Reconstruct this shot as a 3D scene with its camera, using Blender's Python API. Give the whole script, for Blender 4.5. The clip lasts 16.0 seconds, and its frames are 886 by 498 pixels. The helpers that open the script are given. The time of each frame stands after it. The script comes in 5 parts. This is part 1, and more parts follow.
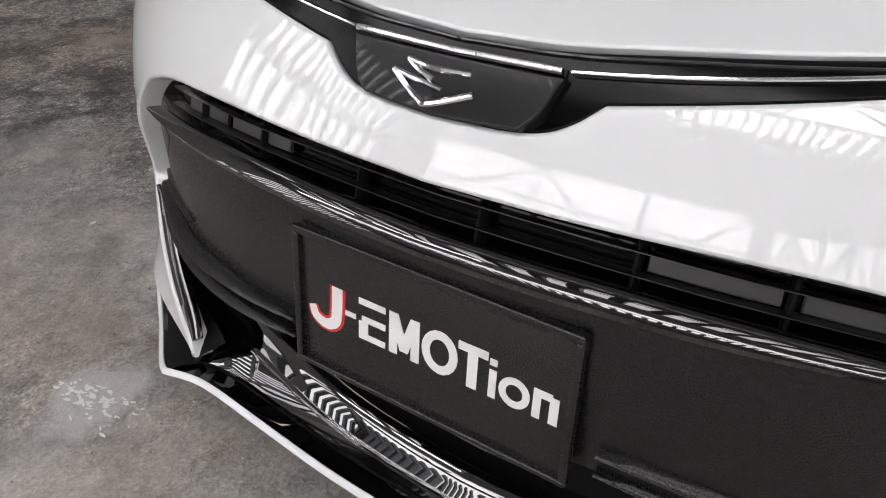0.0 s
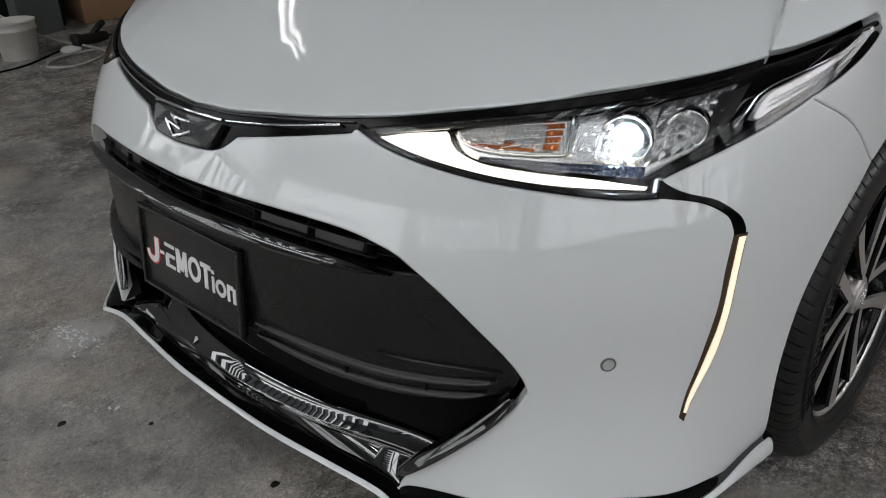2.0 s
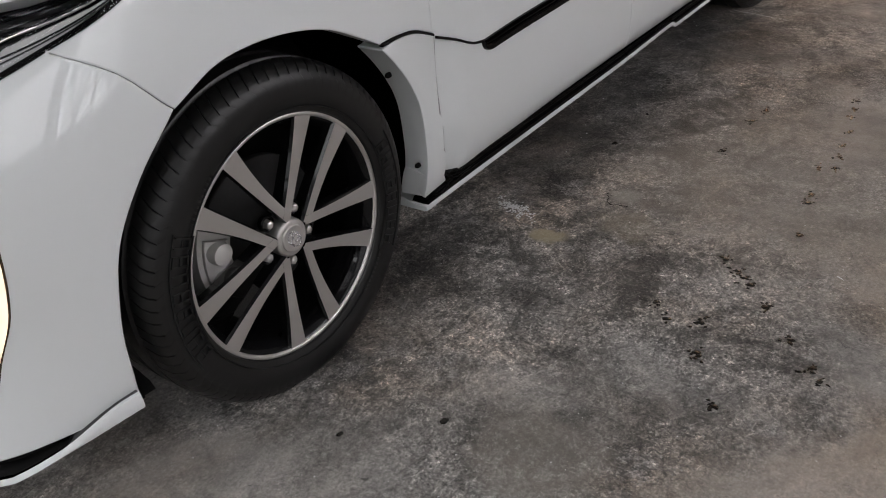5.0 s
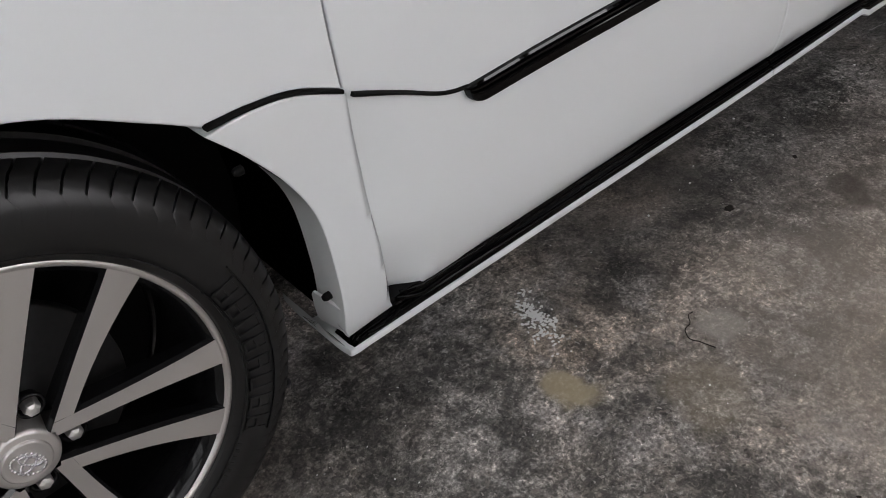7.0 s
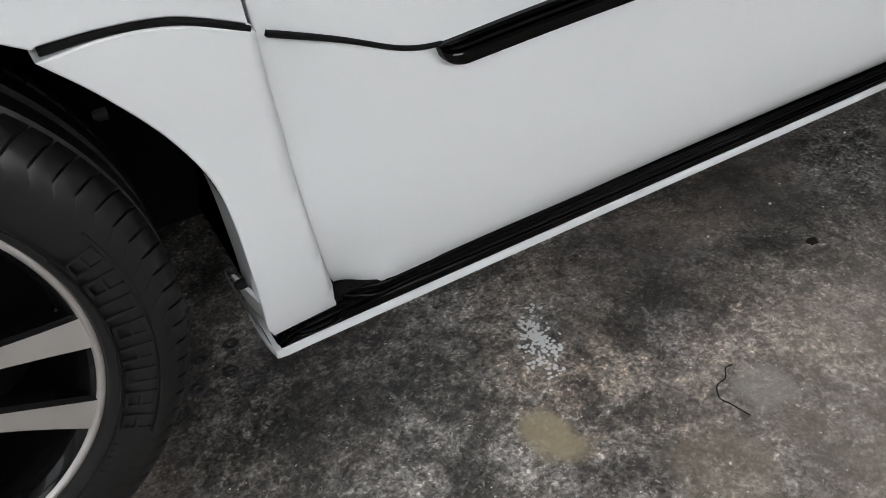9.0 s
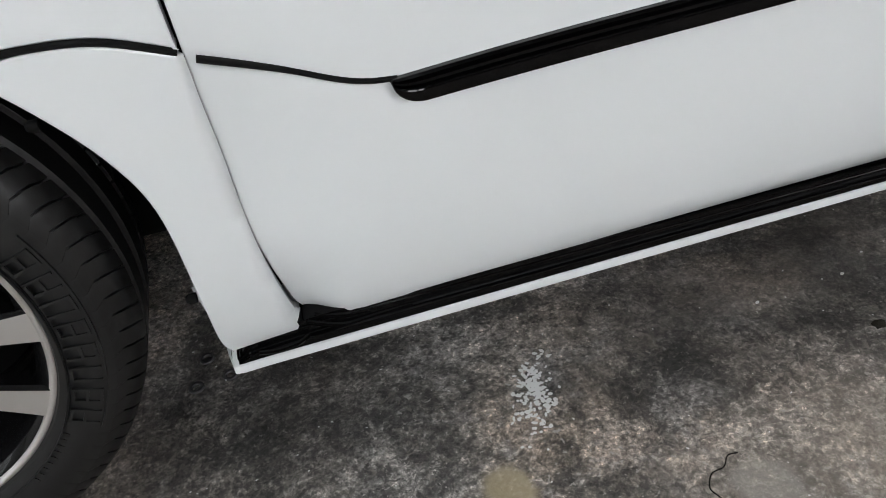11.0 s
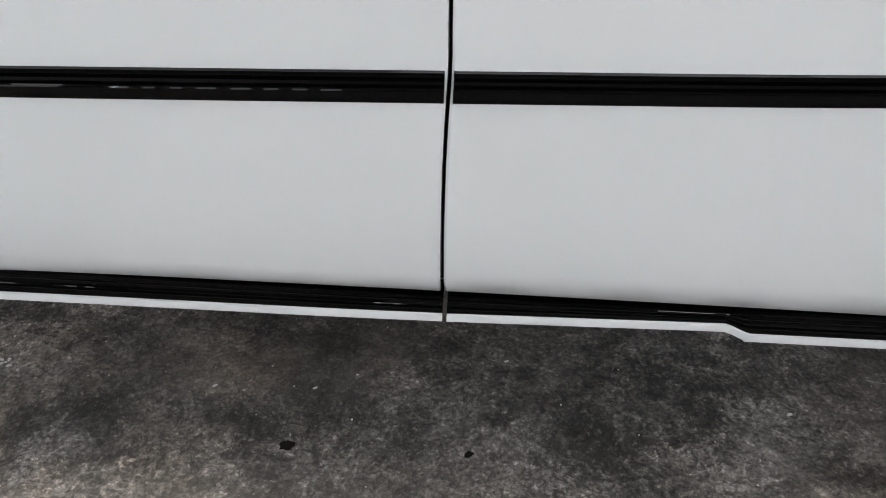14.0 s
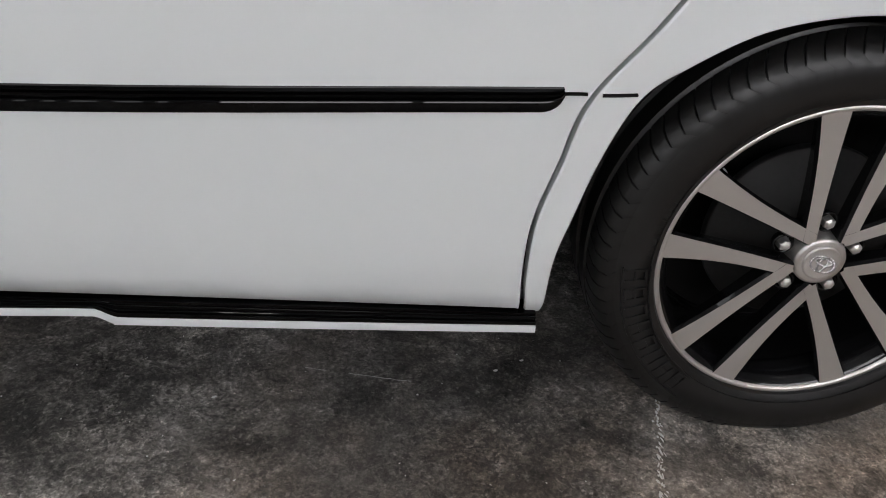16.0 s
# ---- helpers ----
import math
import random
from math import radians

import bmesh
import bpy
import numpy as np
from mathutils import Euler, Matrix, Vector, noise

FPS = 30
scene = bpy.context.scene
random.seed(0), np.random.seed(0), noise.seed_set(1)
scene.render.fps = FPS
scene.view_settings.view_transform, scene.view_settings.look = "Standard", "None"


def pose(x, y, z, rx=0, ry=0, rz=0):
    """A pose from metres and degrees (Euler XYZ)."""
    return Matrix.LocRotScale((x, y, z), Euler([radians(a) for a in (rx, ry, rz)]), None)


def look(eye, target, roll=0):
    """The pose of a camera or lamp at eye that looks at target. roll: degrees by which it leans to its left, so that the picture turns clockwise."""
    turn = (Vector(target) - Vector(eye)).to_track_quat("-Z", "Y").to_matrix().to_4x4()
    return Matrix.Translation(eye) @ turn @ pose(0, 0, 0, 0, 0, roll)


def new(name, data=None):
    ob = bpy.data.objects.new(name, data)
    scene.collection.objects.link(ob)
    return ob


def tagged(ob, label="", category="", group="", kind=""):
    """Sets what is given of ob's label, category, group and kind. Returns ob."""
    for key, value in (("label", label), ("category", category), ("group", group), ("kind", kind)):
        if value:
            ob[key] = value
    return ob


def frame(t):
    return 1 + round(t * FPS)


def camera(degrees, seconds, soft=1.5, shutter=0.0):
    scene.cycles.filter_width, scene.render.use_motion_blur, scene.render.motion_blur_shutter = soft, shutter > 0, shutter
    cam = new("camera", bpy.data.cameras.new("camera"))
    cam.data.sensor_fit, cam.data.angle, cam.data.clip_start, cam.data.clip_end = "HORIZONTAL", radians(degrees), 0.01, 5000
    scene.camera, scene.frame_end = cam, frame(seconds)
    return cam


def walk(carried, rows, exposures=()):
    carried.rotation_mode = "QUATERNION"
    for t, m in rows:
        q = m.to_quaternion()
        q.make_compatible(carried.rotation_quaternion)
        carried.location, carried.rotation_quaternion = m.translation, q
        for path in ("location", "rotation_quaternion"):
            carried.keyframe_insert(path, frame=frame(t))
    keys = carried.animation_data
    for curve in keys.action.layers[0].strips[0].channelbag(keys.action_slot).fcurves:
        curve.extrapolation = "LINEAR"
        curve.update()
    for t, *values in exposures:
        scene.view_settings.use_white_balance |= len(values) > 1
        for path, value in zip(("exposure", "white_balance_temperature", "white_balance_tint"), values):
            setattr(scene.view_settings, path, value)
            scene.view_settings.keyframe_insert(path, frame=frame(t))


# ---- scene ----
cam = camera(56.6, 16.0, 1.0)
PATH = [
    (0, (-0.446, -0.375, 0.991), (0.909, 0.601, -0.109), -1.5),
    (0.5, (-0.464, -0.616, 1.04), (0.825, 0.447, -0.06), -3.7),
    (1, (-0.502, -0.831, 1.111), (0.741, 0.33, 0.058), -4.4),
    (1.5, (-0.593, -1.062, 1.159), (0.671, 0.133, 0.173), -3.4),
    (2, (-0.58, -1.245, 1.172), (0.691, -0.007, 0.247), -2.6),
    (2.5, (-0.515, -1.465, 1.177), (0.717, -0.187, 0.257), -2.4),
    (3, (-0.488, -1.578, 1.208), (0.739, -0.284, 0.302), -2.4),
    (3.5, (-0.538, -1.753, 1.226), (0.714, -0.45, 0.369), -2.4),
    (4, (-0.501, -1.899, 1.244), (0.789, -0.617, 0.412), -1.9),
    (4.5, (-0.26, -1.971, 1.172), (1.05, -0.768, 0.257), -4.0),
    (5, (0.04, -1.964, 1.134), (1.373, -0.912, 0.078), -4.6),
    (5.2, (0.149, -1.923, 1.114), (1.492, -0.902, 0.039), -4.2),
    (7.3, (1.066, -1.635, 1.027), (1.966, -0.357, -0.221), -7.1),
    (7.5, (1.127, -1.631, 1.026), (2.007, -0.342, -0.225), -7.4),
    (8, (1.232, -1.631, 1.056), (2.081, -0.245, -0.109), -5.8),
    (8.5, (1.219, -1.619, 0.957), (1.98, -0.185, -0.211), -5.2),
    (9, (1.244, -1.601, 0.887), (1.942, -0.203, -0.362), -5.1),
    (9.2, (1.27, -1.601, 0.89), (1.964, -0.209, -0.367), -5.3),
    (11.3, (1.569, -1.647, 0.873), (1.774, -0.07, -0.339), -7.6),
    (11.5, (1.633, -1.656, 0.87), (1.759, -0.068, -0.339), -7.3),
    (12, (1.826, -1.707, 0.852), (1.699, -0.063, -0.28), -3.4),
    (12.5, (1.985, -1.723, 0.818), (1.787, -0.06, -0.275), -2.0),
    (13, (2.152, -1.755, 0.892), (1.931, -0.137, -0.263), -1.2),
    (13.5, (2.331, -1.763, 0.916), (2.151, -0.14, -0.239), 0.4),
    (14, (2.515, -1.702, 0.925), (2.426, -0.095, -0.262), 1.5),
    (14.5, (2.648, -1.693, 0.925), (2.574, -0.083, -0.259), 2.2),
    (15, (2.828, -1.739, 0.963), (2.75, -0.077, -0.148), 1.6),
    (15.5, (2.998, -1.812, 0.969), (3.048, -0.129, -0.112), 4.3),
    (16, (3.253, -1.881, 0.972), (3.416, -0.186, -0.077), 5.3),
]
walk(cam, [(t, look(eye, target, roll)) for t, eye, target, roll in PATH], [(0.0, -0.20, 6700, 15), (1.0, -0.55, 6650, 15), (2.0, -1.02, 6450, 9), (2.5, -1.14, 6420, 9), (4.0, -1.12, 6450, 10), (5.0, -0.80, 6550, 12), (7.5, -0.42, 6520, 11), (8.0, -0.46, 6420, 9), (8.5, -0.44, 6420, 9), (9.0, -0.14, 6420, 8), (11.5, -0.02, 6400, 7), (13.0, -0.10, 6400, 8), (14.5, -0.22, 6430, 8), (16.0, -0.40, 6500, 9)])

# ---- world, light ----
world = bpy.data.worlds.new("world")
scene.world = world
world.use_nodes = True
sky = world.node_tree.nodes.new("ShaderNodeTexSky")
sky.sky_type, sky.sun_disc = "NISHITA", False
sky.sun_elevation, sky.sun_rotation = radians(38), radians(250)
world.node_tree.links.new(sky.outputs["Color"], world.node_tree.nodes["Background"].inputs["Color"])
world.node_tree.nodes["Background"].inputs["Strength"].default_value = 0.10
DAY = 3.2          # glow of the bright yard outside the openings
TUBE = 10.0        # glow of the fluorescent tubes


# ---- materials ----
def shader(name):
    m = bpy.data.materials.new(name)
    m.use_nodes = True
    return m, m.node_tree.nodes, m.node_tree.links, m.node_tree.nodes["Principled BSDF"]


def noise_tex(n, l, scale, detail=4.0, rough=0.55, distort=0.0):
    co = n.new("ShaderNodeTexCoord")
    t = n.new("ShaderNodeTexNoise")
    t.inputs["Scale"].default_value, t.inputs["Detail"].default_value = scale, detail
    t.inputs["Roughness"].default_value, t.inputs["Distortion"].default_value = rough, distort
    l.new(co.outputs["Object"], t.inputs["Vector"])
    return t.outputs["Fac"]


def ramp(n, l, fac, stops):
    r = n.new("ShaderNodeValToRGB")
    els = r.color_ramp.elements
    while len(els) < len(stops):
        els.new(0.5)
    for e, (p, c) in zip(els, stops):
        e.position = p
        e.color = (c, c, c, 1) if isinstance(c, (int, float)) else (*c, 1)
    l.new(fac, r.inputs["Fac"])
    return r.outputs["Color"]


def mixed(n, l, fac, a, b, how="MIX"):
    m = n.new("ShaderNodeMix")
    m.data_type, m.blend_type = "RGBA", how
    for value, slot in ((fac, 0), (a, 6), (b, 7)):
        if hasattr(value, "is_output"):
            l.new(value, m.inputs[slot])
        else:
            m.inputs[slot].default_value = value if slot == 0 else (*value, 1)
    return m.outputs[2]


def surface(name, colour, rough=0.5, metal=0.0, coat=0.0, grain=200.0, wear=0.06, bump=0.0, spots=3.0, coat_rough=0.03, spec=0.5, coat_ior=1.5):
    """A painted, plastic, rubber or metal surface with grain at two scales."""
    m, n, l, b = shader(name)
    fine, wide = noise_tex(n, l, grain), noise_tex(n, l, spots, 5)
    dark = tuple(c * (1 - wear) for c in colour)
    light = tuple(min(1, c * (1 + wear * 0.6)) for c in colour)
    l.new(mixed(n, l, wide, dark, light), b.inputs["Base Color"])
    both = n.new("ShaderNodeMath")
    both.operation = "MULTIPLY_ADD"
    l.new(fine, both.inputs[0])
    both.inputs[1].default_value, both.inputs[2].default_value = rough * 0.35, rough * 0.82
    l.new(both.outputs[0], b.inputs["Roughness"])
    b.inputs["Metallic"].default_value = metal
    b.inputs["Specular IOR Level"].default_value = spec
    b.inputs["Coat Weight"].default_value, b.inputs["Coat Roughness"].default_value, b.inputs["Coat IOR"].default_value = coat, coat_rough, coat_ior
    if bump:
        bu = n.new("ShaderNodeBump")
        bu.inputs["Strength"].default_value, bu.inputs["Distance"].default_value = bump, 0.001
        l.new(fine, bu.inputs["Height"])
        l.new(bu.outputs[0], b.inputs["Normal"])
    return m


def glow(name, colour, strength):
    m, n, l, b = shader(name)
    b.inputs["Base Color"].default_value = (*colour, 1)
    b.inputs["Emission Color"].default_value = (*colour, 1)
    b.inputs["Emission Strength"].default_value = strength
    return m


def clear(name, tint=(1, 1, 1), ior=1.45):
    """Thin clear plastic or glass: seen through, with a gloss that grows at grazing angles."""
    m, n, l, b = shader(name)
    n.remove(b)
    t, g, f, x = n.new("ShaderNodeBsdfTransparent"), n.new("ShaderNodeBsdfGlossy"), n.new("ShaderNodeFresnel"), n.new("ShaderNodeMixShader")
    t.inputs["Color"].default_value = (*tint, 1)
    g.inputs["Roughness"].default_value, f.inputs["IOR"].default_value = 0.02, ior
    l.new(f.outputs[0], x.inputs[0]), l.new(t.outputs[0], x.inputs[1]), l.new(g.outputs[0], x.inputs[2])
    l.new(x.outputs[0], n["Material Output"].inputs["Surface"])
    return m


# stains, darker patches by the car, and pale lit-floor patches: place, radius, strength, tone
# pale ones at x 2.35 and 2.10 paint brighter light onto the floor
STAINS_AND_LIT_PATCHES = [(1.662, -1.044, 0.052, 0.85, (0.40, 0.34, 0.22)), (1.81, -1.20, 0.10, 0.35, (0.34, 0.29, 0.21)), (1.965, -1.12, 0.045, 0.5, (0.42, 0.41, 0.38)), (2.467, -1.086, 0.075, 0.85, (0.03, 0.028, 0.026)), (1.36, -0.80, 0.24, 0.55, (0.05, 0.048, 0.046)), (1.14, -0.86, 0.20, 0.35, (0.05, 0.048, 0.046)), (1.94, -0.86, 0.20, 0.40, (0.05, 0.048, 0.046)), (2.35, -1.58, 0.70, 0.38, (0.36, 0.320, 0.275)), (2.10, -1.18, 0.26, 0.18, (0.36, 0.315, 0.265)),
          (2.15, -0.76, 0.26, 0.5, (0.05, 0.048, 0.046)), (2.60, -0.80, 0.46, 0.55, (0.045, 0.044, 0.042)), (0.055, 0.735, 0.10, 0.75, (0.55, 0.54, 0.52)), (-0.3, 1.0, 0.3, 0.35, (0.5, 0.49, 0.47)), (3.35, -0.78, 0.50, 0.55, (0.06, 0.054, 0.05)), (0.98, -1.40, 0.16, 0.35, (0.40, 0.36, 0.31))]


def concrete():
    m, n, l, b = shader("worn concrete")
    co = n.new("ShaderNodeTexCoord")
    apart = n.new("ShaderNodeSeparateXYZ")
    l.new(co.outputs["Object"], apart.inputs[0])

    def mapped(value, a0, a1, b0, b1):
        r = n.new("ShaderNodeMapRange")
        for slot, v in zip(("From Min", "From Max", "To Min", "To Max"), (a0, a1, b0, b1)):
            r.inputs[slot].default_value = v
        l.new(value, r.inputs["Value"])
        return r.outputs[0]

    def sums(how, a, c):
        k = n.new("ShaderNodeMath")
        k.operation = how
        for slot, v in ((0, a), (1, c)):
            if hasattr(v, "is_output"):
                l.new(v, k.inputs[slot])
            else:
                k.inputs[slot].default_value = v
        return k.outputs[0]

    # cloudy cement, brown-grey to pale, in two sizes of cloud
    col = ramp(n, l, noise_tex(n, l, 1.1, 7, 0.6, 0.5), [(0.28, (0.150, 0.143, 0.134)), (0.45, (0.235, 0.222, 0.207)), (0.60, (0.300, 0.284, 0.264)), (0.75, (0.40, 0.38, 0.355))])
    col = mixed(n, l, 1.0, col, ramp(n, l, noise_tex(n, l, 3.3, 8, 0.60, 0.7), [(0.30, 0.58), (0.5, 1.0), (0.70, 1.32)]), "MULTIPLY")
    col = mixed(n, l, 1.0, col, ramp(n, l, noise_tex(n, l, 8.7, 9, 0.62, 0.9), [(0.30, 0.70), (0.5, 1.0), (0.70, 1.26)]), "MULTIPLY")
    col = mixed(n, l, ramp(n, l, noise_tex(n, l, 1.3, 5, 0.6, 0.4), [(0.46, 0.0), (0.66, 0.60)]), col, (0.27, 0.205, 0.148))
    col = mixed(n, l, ramp(n, l, noise_tex(n, l, 1.75, 6, 0.6, 0.6), [(0.50, 0.0), (0.70, 0.45)]), col, (0.185, 0.195, 0.195))
    # floor colour lifted, most at the nose, standing in for light falling there
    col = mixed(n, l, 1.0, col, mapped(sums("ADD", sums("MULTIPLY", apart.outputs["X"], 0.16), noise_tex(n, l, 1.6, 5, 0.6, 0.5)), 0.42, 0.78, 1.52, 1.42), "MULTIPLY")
    # where the skin of the cement has worn off, grit shows
    worn = noise_tex(n, l, 1.6, 6, 0.62, 0.5)
    for axis, a0, a1, b0, b1 in (("X", 0.2, 1.3, -0.16, 0.05), ("Y", -1.75, -1.15, -0.13, 0.03), ("X", 2.5, 3.3, 0.0, -0.10)):
        worn = sums("ADD", worn, mapped(apart.outputs[axis], a0, a1, b0, b1))
    worn = ramp(n, l, worn, [(0.36, 0.08), (0.56, 1.0)])
    dark = ramp(n, l, noise_tex(n, l, 4.6, 14, 0.78, 0.35), [(0.42, 0.92), (0.485, 0.60), (0.520, 0.0)])
    col = mixed(n, l, sums("MULTIPLY", dark, worn), col, (0.040, 0.041, 0.039))
    pale = ramp(n, l, noise_tex(n, l, 7.0, 14, 0.78, 0.35), [(0.515, 0.0), (0.57, 0.45), (0.64, 0.85)])
    col = mixed(n, l, sums("MULTIPLY", pale, worn), col, (0.42, 0.40, 0.385))
    grain = ramp(n, l, noise_tex(n, l, 42, 9, 0.74, 0.6), [(0.36, 0.30), (0.47, 0.80), (0.55, 1.20), (0.66, 2.0)])
    col = mixed(n, l, sums("ADD", sums("MULTIPLY", worn, 0.80), 0.08), col, mixed(n, l, 1.0, col, grain, "MULTIPLY"))
    fine = noise_tex(n, l, 150, 6, 0.72)
    col = mixed(n, l, sums("ADD", sums("MULTIPLY", worn, 0.75), 0.15), col, mixed(n, l, 1.0, col, ramp(n, l, fine, [(0.38, 0.36), (0.48, 0.84), (0.55, 1.2), (0.64, 2.0)]), "MULTIPLY"))
    for scale, low, high, share in ((210, 0.35, 1.9, 0.75), (95, 0.55, 1.6, 0.6)):
        cells = n.new("ShaderNodeTexVoronoi")
        cells.inputs["Scale"].default_value, cells.inputs["Randomness"].default_value = scale, 1.0
        bent = n.new("ShaderNodeVectorMath")
        bent.operation = "MULTIPLY_ADD"
        wob = n.new("ShaderNodeTexNoise")
        wob.inputs["Scale"].default_value, wob.inputs["Detail"].default_value = scale * 0.9, 3
        l.new(co.outputs["Object"], wob.inputs["Vector"]), l.new(wob.outputs["Color"], bent.inputs[0])
        bent.inputs[1].default_value = (1.3 / scale, 1.3 / scale, 0)
        l.new(co.outputs["Object"], bent.inputs[2]), l.new(bent.outputs[0], cells.inputs["Vector"])
        pick = n.new("ShaderNodeSeparateColor")
        l.new(cells.outputs["Color"], pick.inputs[0])
        tone = ramp(n, l, pick.outputs[0], [(0.0, low), (0.18, 0.85), (0.72, 1.05), (0.90, 1.25), (1.0, high)])
        col = mixed(n, l, sums("ADD", sums("MULTIPLY", worn, share), 0.08), col, mixed(n, l, 1.0, col, tone, "MULTIPLY"))
    flakes = ramp(n, l, noise_tex(n, l, 58, 5, 0.62, 1.4), [(0.435, 0.85), (0.462, 0.0)])
    where = ramp(n, l, noise_tex(n, l, 3.1, 6, 0.6, 0.5), [(0.40, 0.95), (0.58, 0.25)])
    col = mixed(n, l, sums("MULTIPLY", flakes, sums("MULTIPLY", where, sums("ADD", sums("MULTIPLY", worn, 0.7), 0.3))), col, (0.060, 0.058, 0.055))
    scale_off = ramp(n, l, noise_tex(n, l, 74, 5, 0.60, 1.2), [(0.585, 0.0), (0.612, 0.55)])
    col = mixed(n, l, sums("MULTIPLY", scale_off, sums("ADD", sums("MULTIPLY", worn, 0.6), 0.2)), col, (0.30, 0.272, 0.240))
    oil = ramp(n, l, noise_tex(n, l, 1.9, 6, 0.62, 1.0), [(0.31, 0.8), (0.41, 0.0)])
    col = mixed(n, l, oil, col, (0.035, 0.034, 0.034))
    pits = ramp(n, l, noise_tex(n, l, 31, 7, 0.72, 0.8), [(0.325, 0.75), (0.375, 0.0)])
    col = mixed(n, l, pits, col, (0.045, 0.043, 0.041))
    flecks = ramp(n, l, noise_tex(n, l, 105, 3, 0.55, 0.5), [(0.635, 0.0), (0.67, 0.85)])
    col = mixed(n, l, sums("MULTIPLY", flecks, sums("ADD", sums("MULTIPLY", worn, 0.7), 0.2)), col, (0.46, 0.44, 0.415))
    shake = n.new("ShaderNodeTexNoise")
    shake.inputs["Scale"].default_value, shake.inputs["Detail"].default_value = 9, 8
    l.new(co.outputs["Object"], shake.inputs["Vector"])
    off = n.new("ShaderNodeVectorMath")
    off.operation = "MULTIPLY_ADD"
    l.new(shake.outputs["Color"], off.inputs[0])
    off.inputs[1].default_value = (0.16, 0.16, 0)
    l.new(co.outputs["Object"], off.inputs[2])
    for x, y, rad, strength, tone in STAINS_AND_LIT_PATCHES:
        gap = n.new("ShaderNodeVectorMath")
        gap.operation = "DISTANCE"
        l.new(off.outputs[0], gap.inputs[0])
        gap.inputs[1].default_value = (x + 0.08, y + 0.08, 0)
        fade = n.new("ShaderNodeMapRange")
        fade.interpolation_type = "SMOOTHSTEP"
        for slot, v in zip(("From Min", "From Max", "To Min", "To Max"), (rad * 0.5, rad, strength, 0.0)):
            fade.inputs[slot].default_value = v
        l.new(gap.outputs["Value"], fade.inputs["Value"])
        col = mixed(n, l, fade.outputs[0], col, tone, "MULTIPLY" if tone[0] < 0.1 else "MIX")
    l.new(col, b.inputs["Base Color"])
    l.new(ramp(n, l, noise_tex(n, l, 5.0, 12, 0.66, 0.3), [(0.35, 0.34), (0.5, 0.50), (0.65, 0.66)]), b.inputs["Roughness"])
    bu, bg = n.new("ShaderNodeBump"), n.new("ShaderNodeBump")
    bu.inputs["Strength"].default_value, bu.inputs["Distance"].default_value = 0.5, 0.003
    bg.inputs["Strength"].default_value, bg.inputs["Distance"].default_value = 0.35, 0.001
    l.new(grain, bu.inputs["Height"]), l.new(fine, bg.inputs["Height"])
    l.new(bu.outputs[0], bg.inputs["Normal"]), l.new(bg.outputs[0], b.inputs["Normal"])
    return m


WHITE = surface("pearl white paint", (0.724, 0.750, 0.752), 0.42, coat=1.0, grain=900, wear=0.02, coat_rough=0.02, coat_ior=1.7)
GLOSS = surface("gloss black paint", (0.002, 0.002, 0.0022), 0.3, coat=0.36, grain=600, wear=0.2, spec=0.0, coat_rough=0.02)
PIANO = surface("piano black lacquer", (0.002, 0.002, 0.0022), 0.3, coat=1.0, grain=600, wear=0.2, spec=0.0, coat_rough=0.015, coat_ior=2.0)
SATIN = surface("satin black plastic", (0.0085, 0.0085, 0.0088), 0.27, grain=700, wear=0.35, bump=0.03, spots=7, spec=0.45)
PLATE = surface("black plate plastic", (0.0085, 0.0084, 0.0088), 0.27, grain=700, wear=0.2, bump=0.05, spots=9, spec=0.6)
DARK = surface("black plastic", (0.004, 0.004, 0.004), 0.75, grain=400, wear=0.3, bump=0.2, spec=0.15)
LINER = surface("dull black liner", (0.002, 0.002, 0.002), 0.95, grain=300, wear=0.3, bump=0.2, spec=0.0)
RUBBER = surface("tyre rubber", (0.0088, 0.0087, 0.0086), 0.40, grain=300, wear=0.4, bump=0.12, spots=9, spec=0.40)
SIDE = surface("tyre sidewall", (0.0062, 0.0064, 0.0067), 0.34, grain=400, wear=0.3, bump=0.08, spots=9, spec=0.5)
ALLOY = surface("machined alloy", (0.66, 0.635, 0.61), 0.44, metal=0.9, grain=500, wear=0.06, bump=0.05)
GREYBLACK = surface("dull grey plastic", (0.045, 0.045, 0.047), 0.5, grain=300, wear=0.3, bump=0.2)
SLATE = surface("smooth black plastic", (0.006, 0.006, 0.0065), 0.30, grain=400, wear=0.3, spec=0.5)
TRIMBLACK = surface("smooth gloss black trim", (0.002, 0.002, 0.0022), 0.12, grain=400, wear=0.3, spec=0.13)
RIMBLACK = surface("gloss black alloy", (0.006, 0.006, 0.0065), 0.25, coat=0.4, spec=0.08, grain=500, wear=0.2)
CHROME = surface("chrome", (0.86, 0.86, 0.87), 0.06, metal=1.0, grain=300, wear=0.03)
SMOKED = surface("dark chrome", (0.016, 0.016, 0.017), 0.25, coat=0.4, grain=300, wear=0.1, spec=0.2)
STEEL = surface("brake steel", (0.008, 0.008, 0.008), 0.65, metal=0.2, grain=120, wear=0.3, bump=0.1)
CALIPER = surface("cast caliper", (0.60, 0.585, 0.56), 0.55, metal=0.3, grain=150, wear=0.2, bump=0.3)
INK = surface("white print", (0.80, 0.80, 0.79), 0.5, grain=500, wear=0.03)
RED = surface("red print", (0.62, 0.03, 0.03), 0.5, grain=500, wear=0.05)
GREY = surface("sensor grey", (0.45, 0.46, 0.46), 0.4, grain=500, wear=0.05)
BRONZE = surface("bronze-tinted chrome", (0.16, 0.115, 0.075), 0.25, metal=0.9, grain=300, wear=0.2)
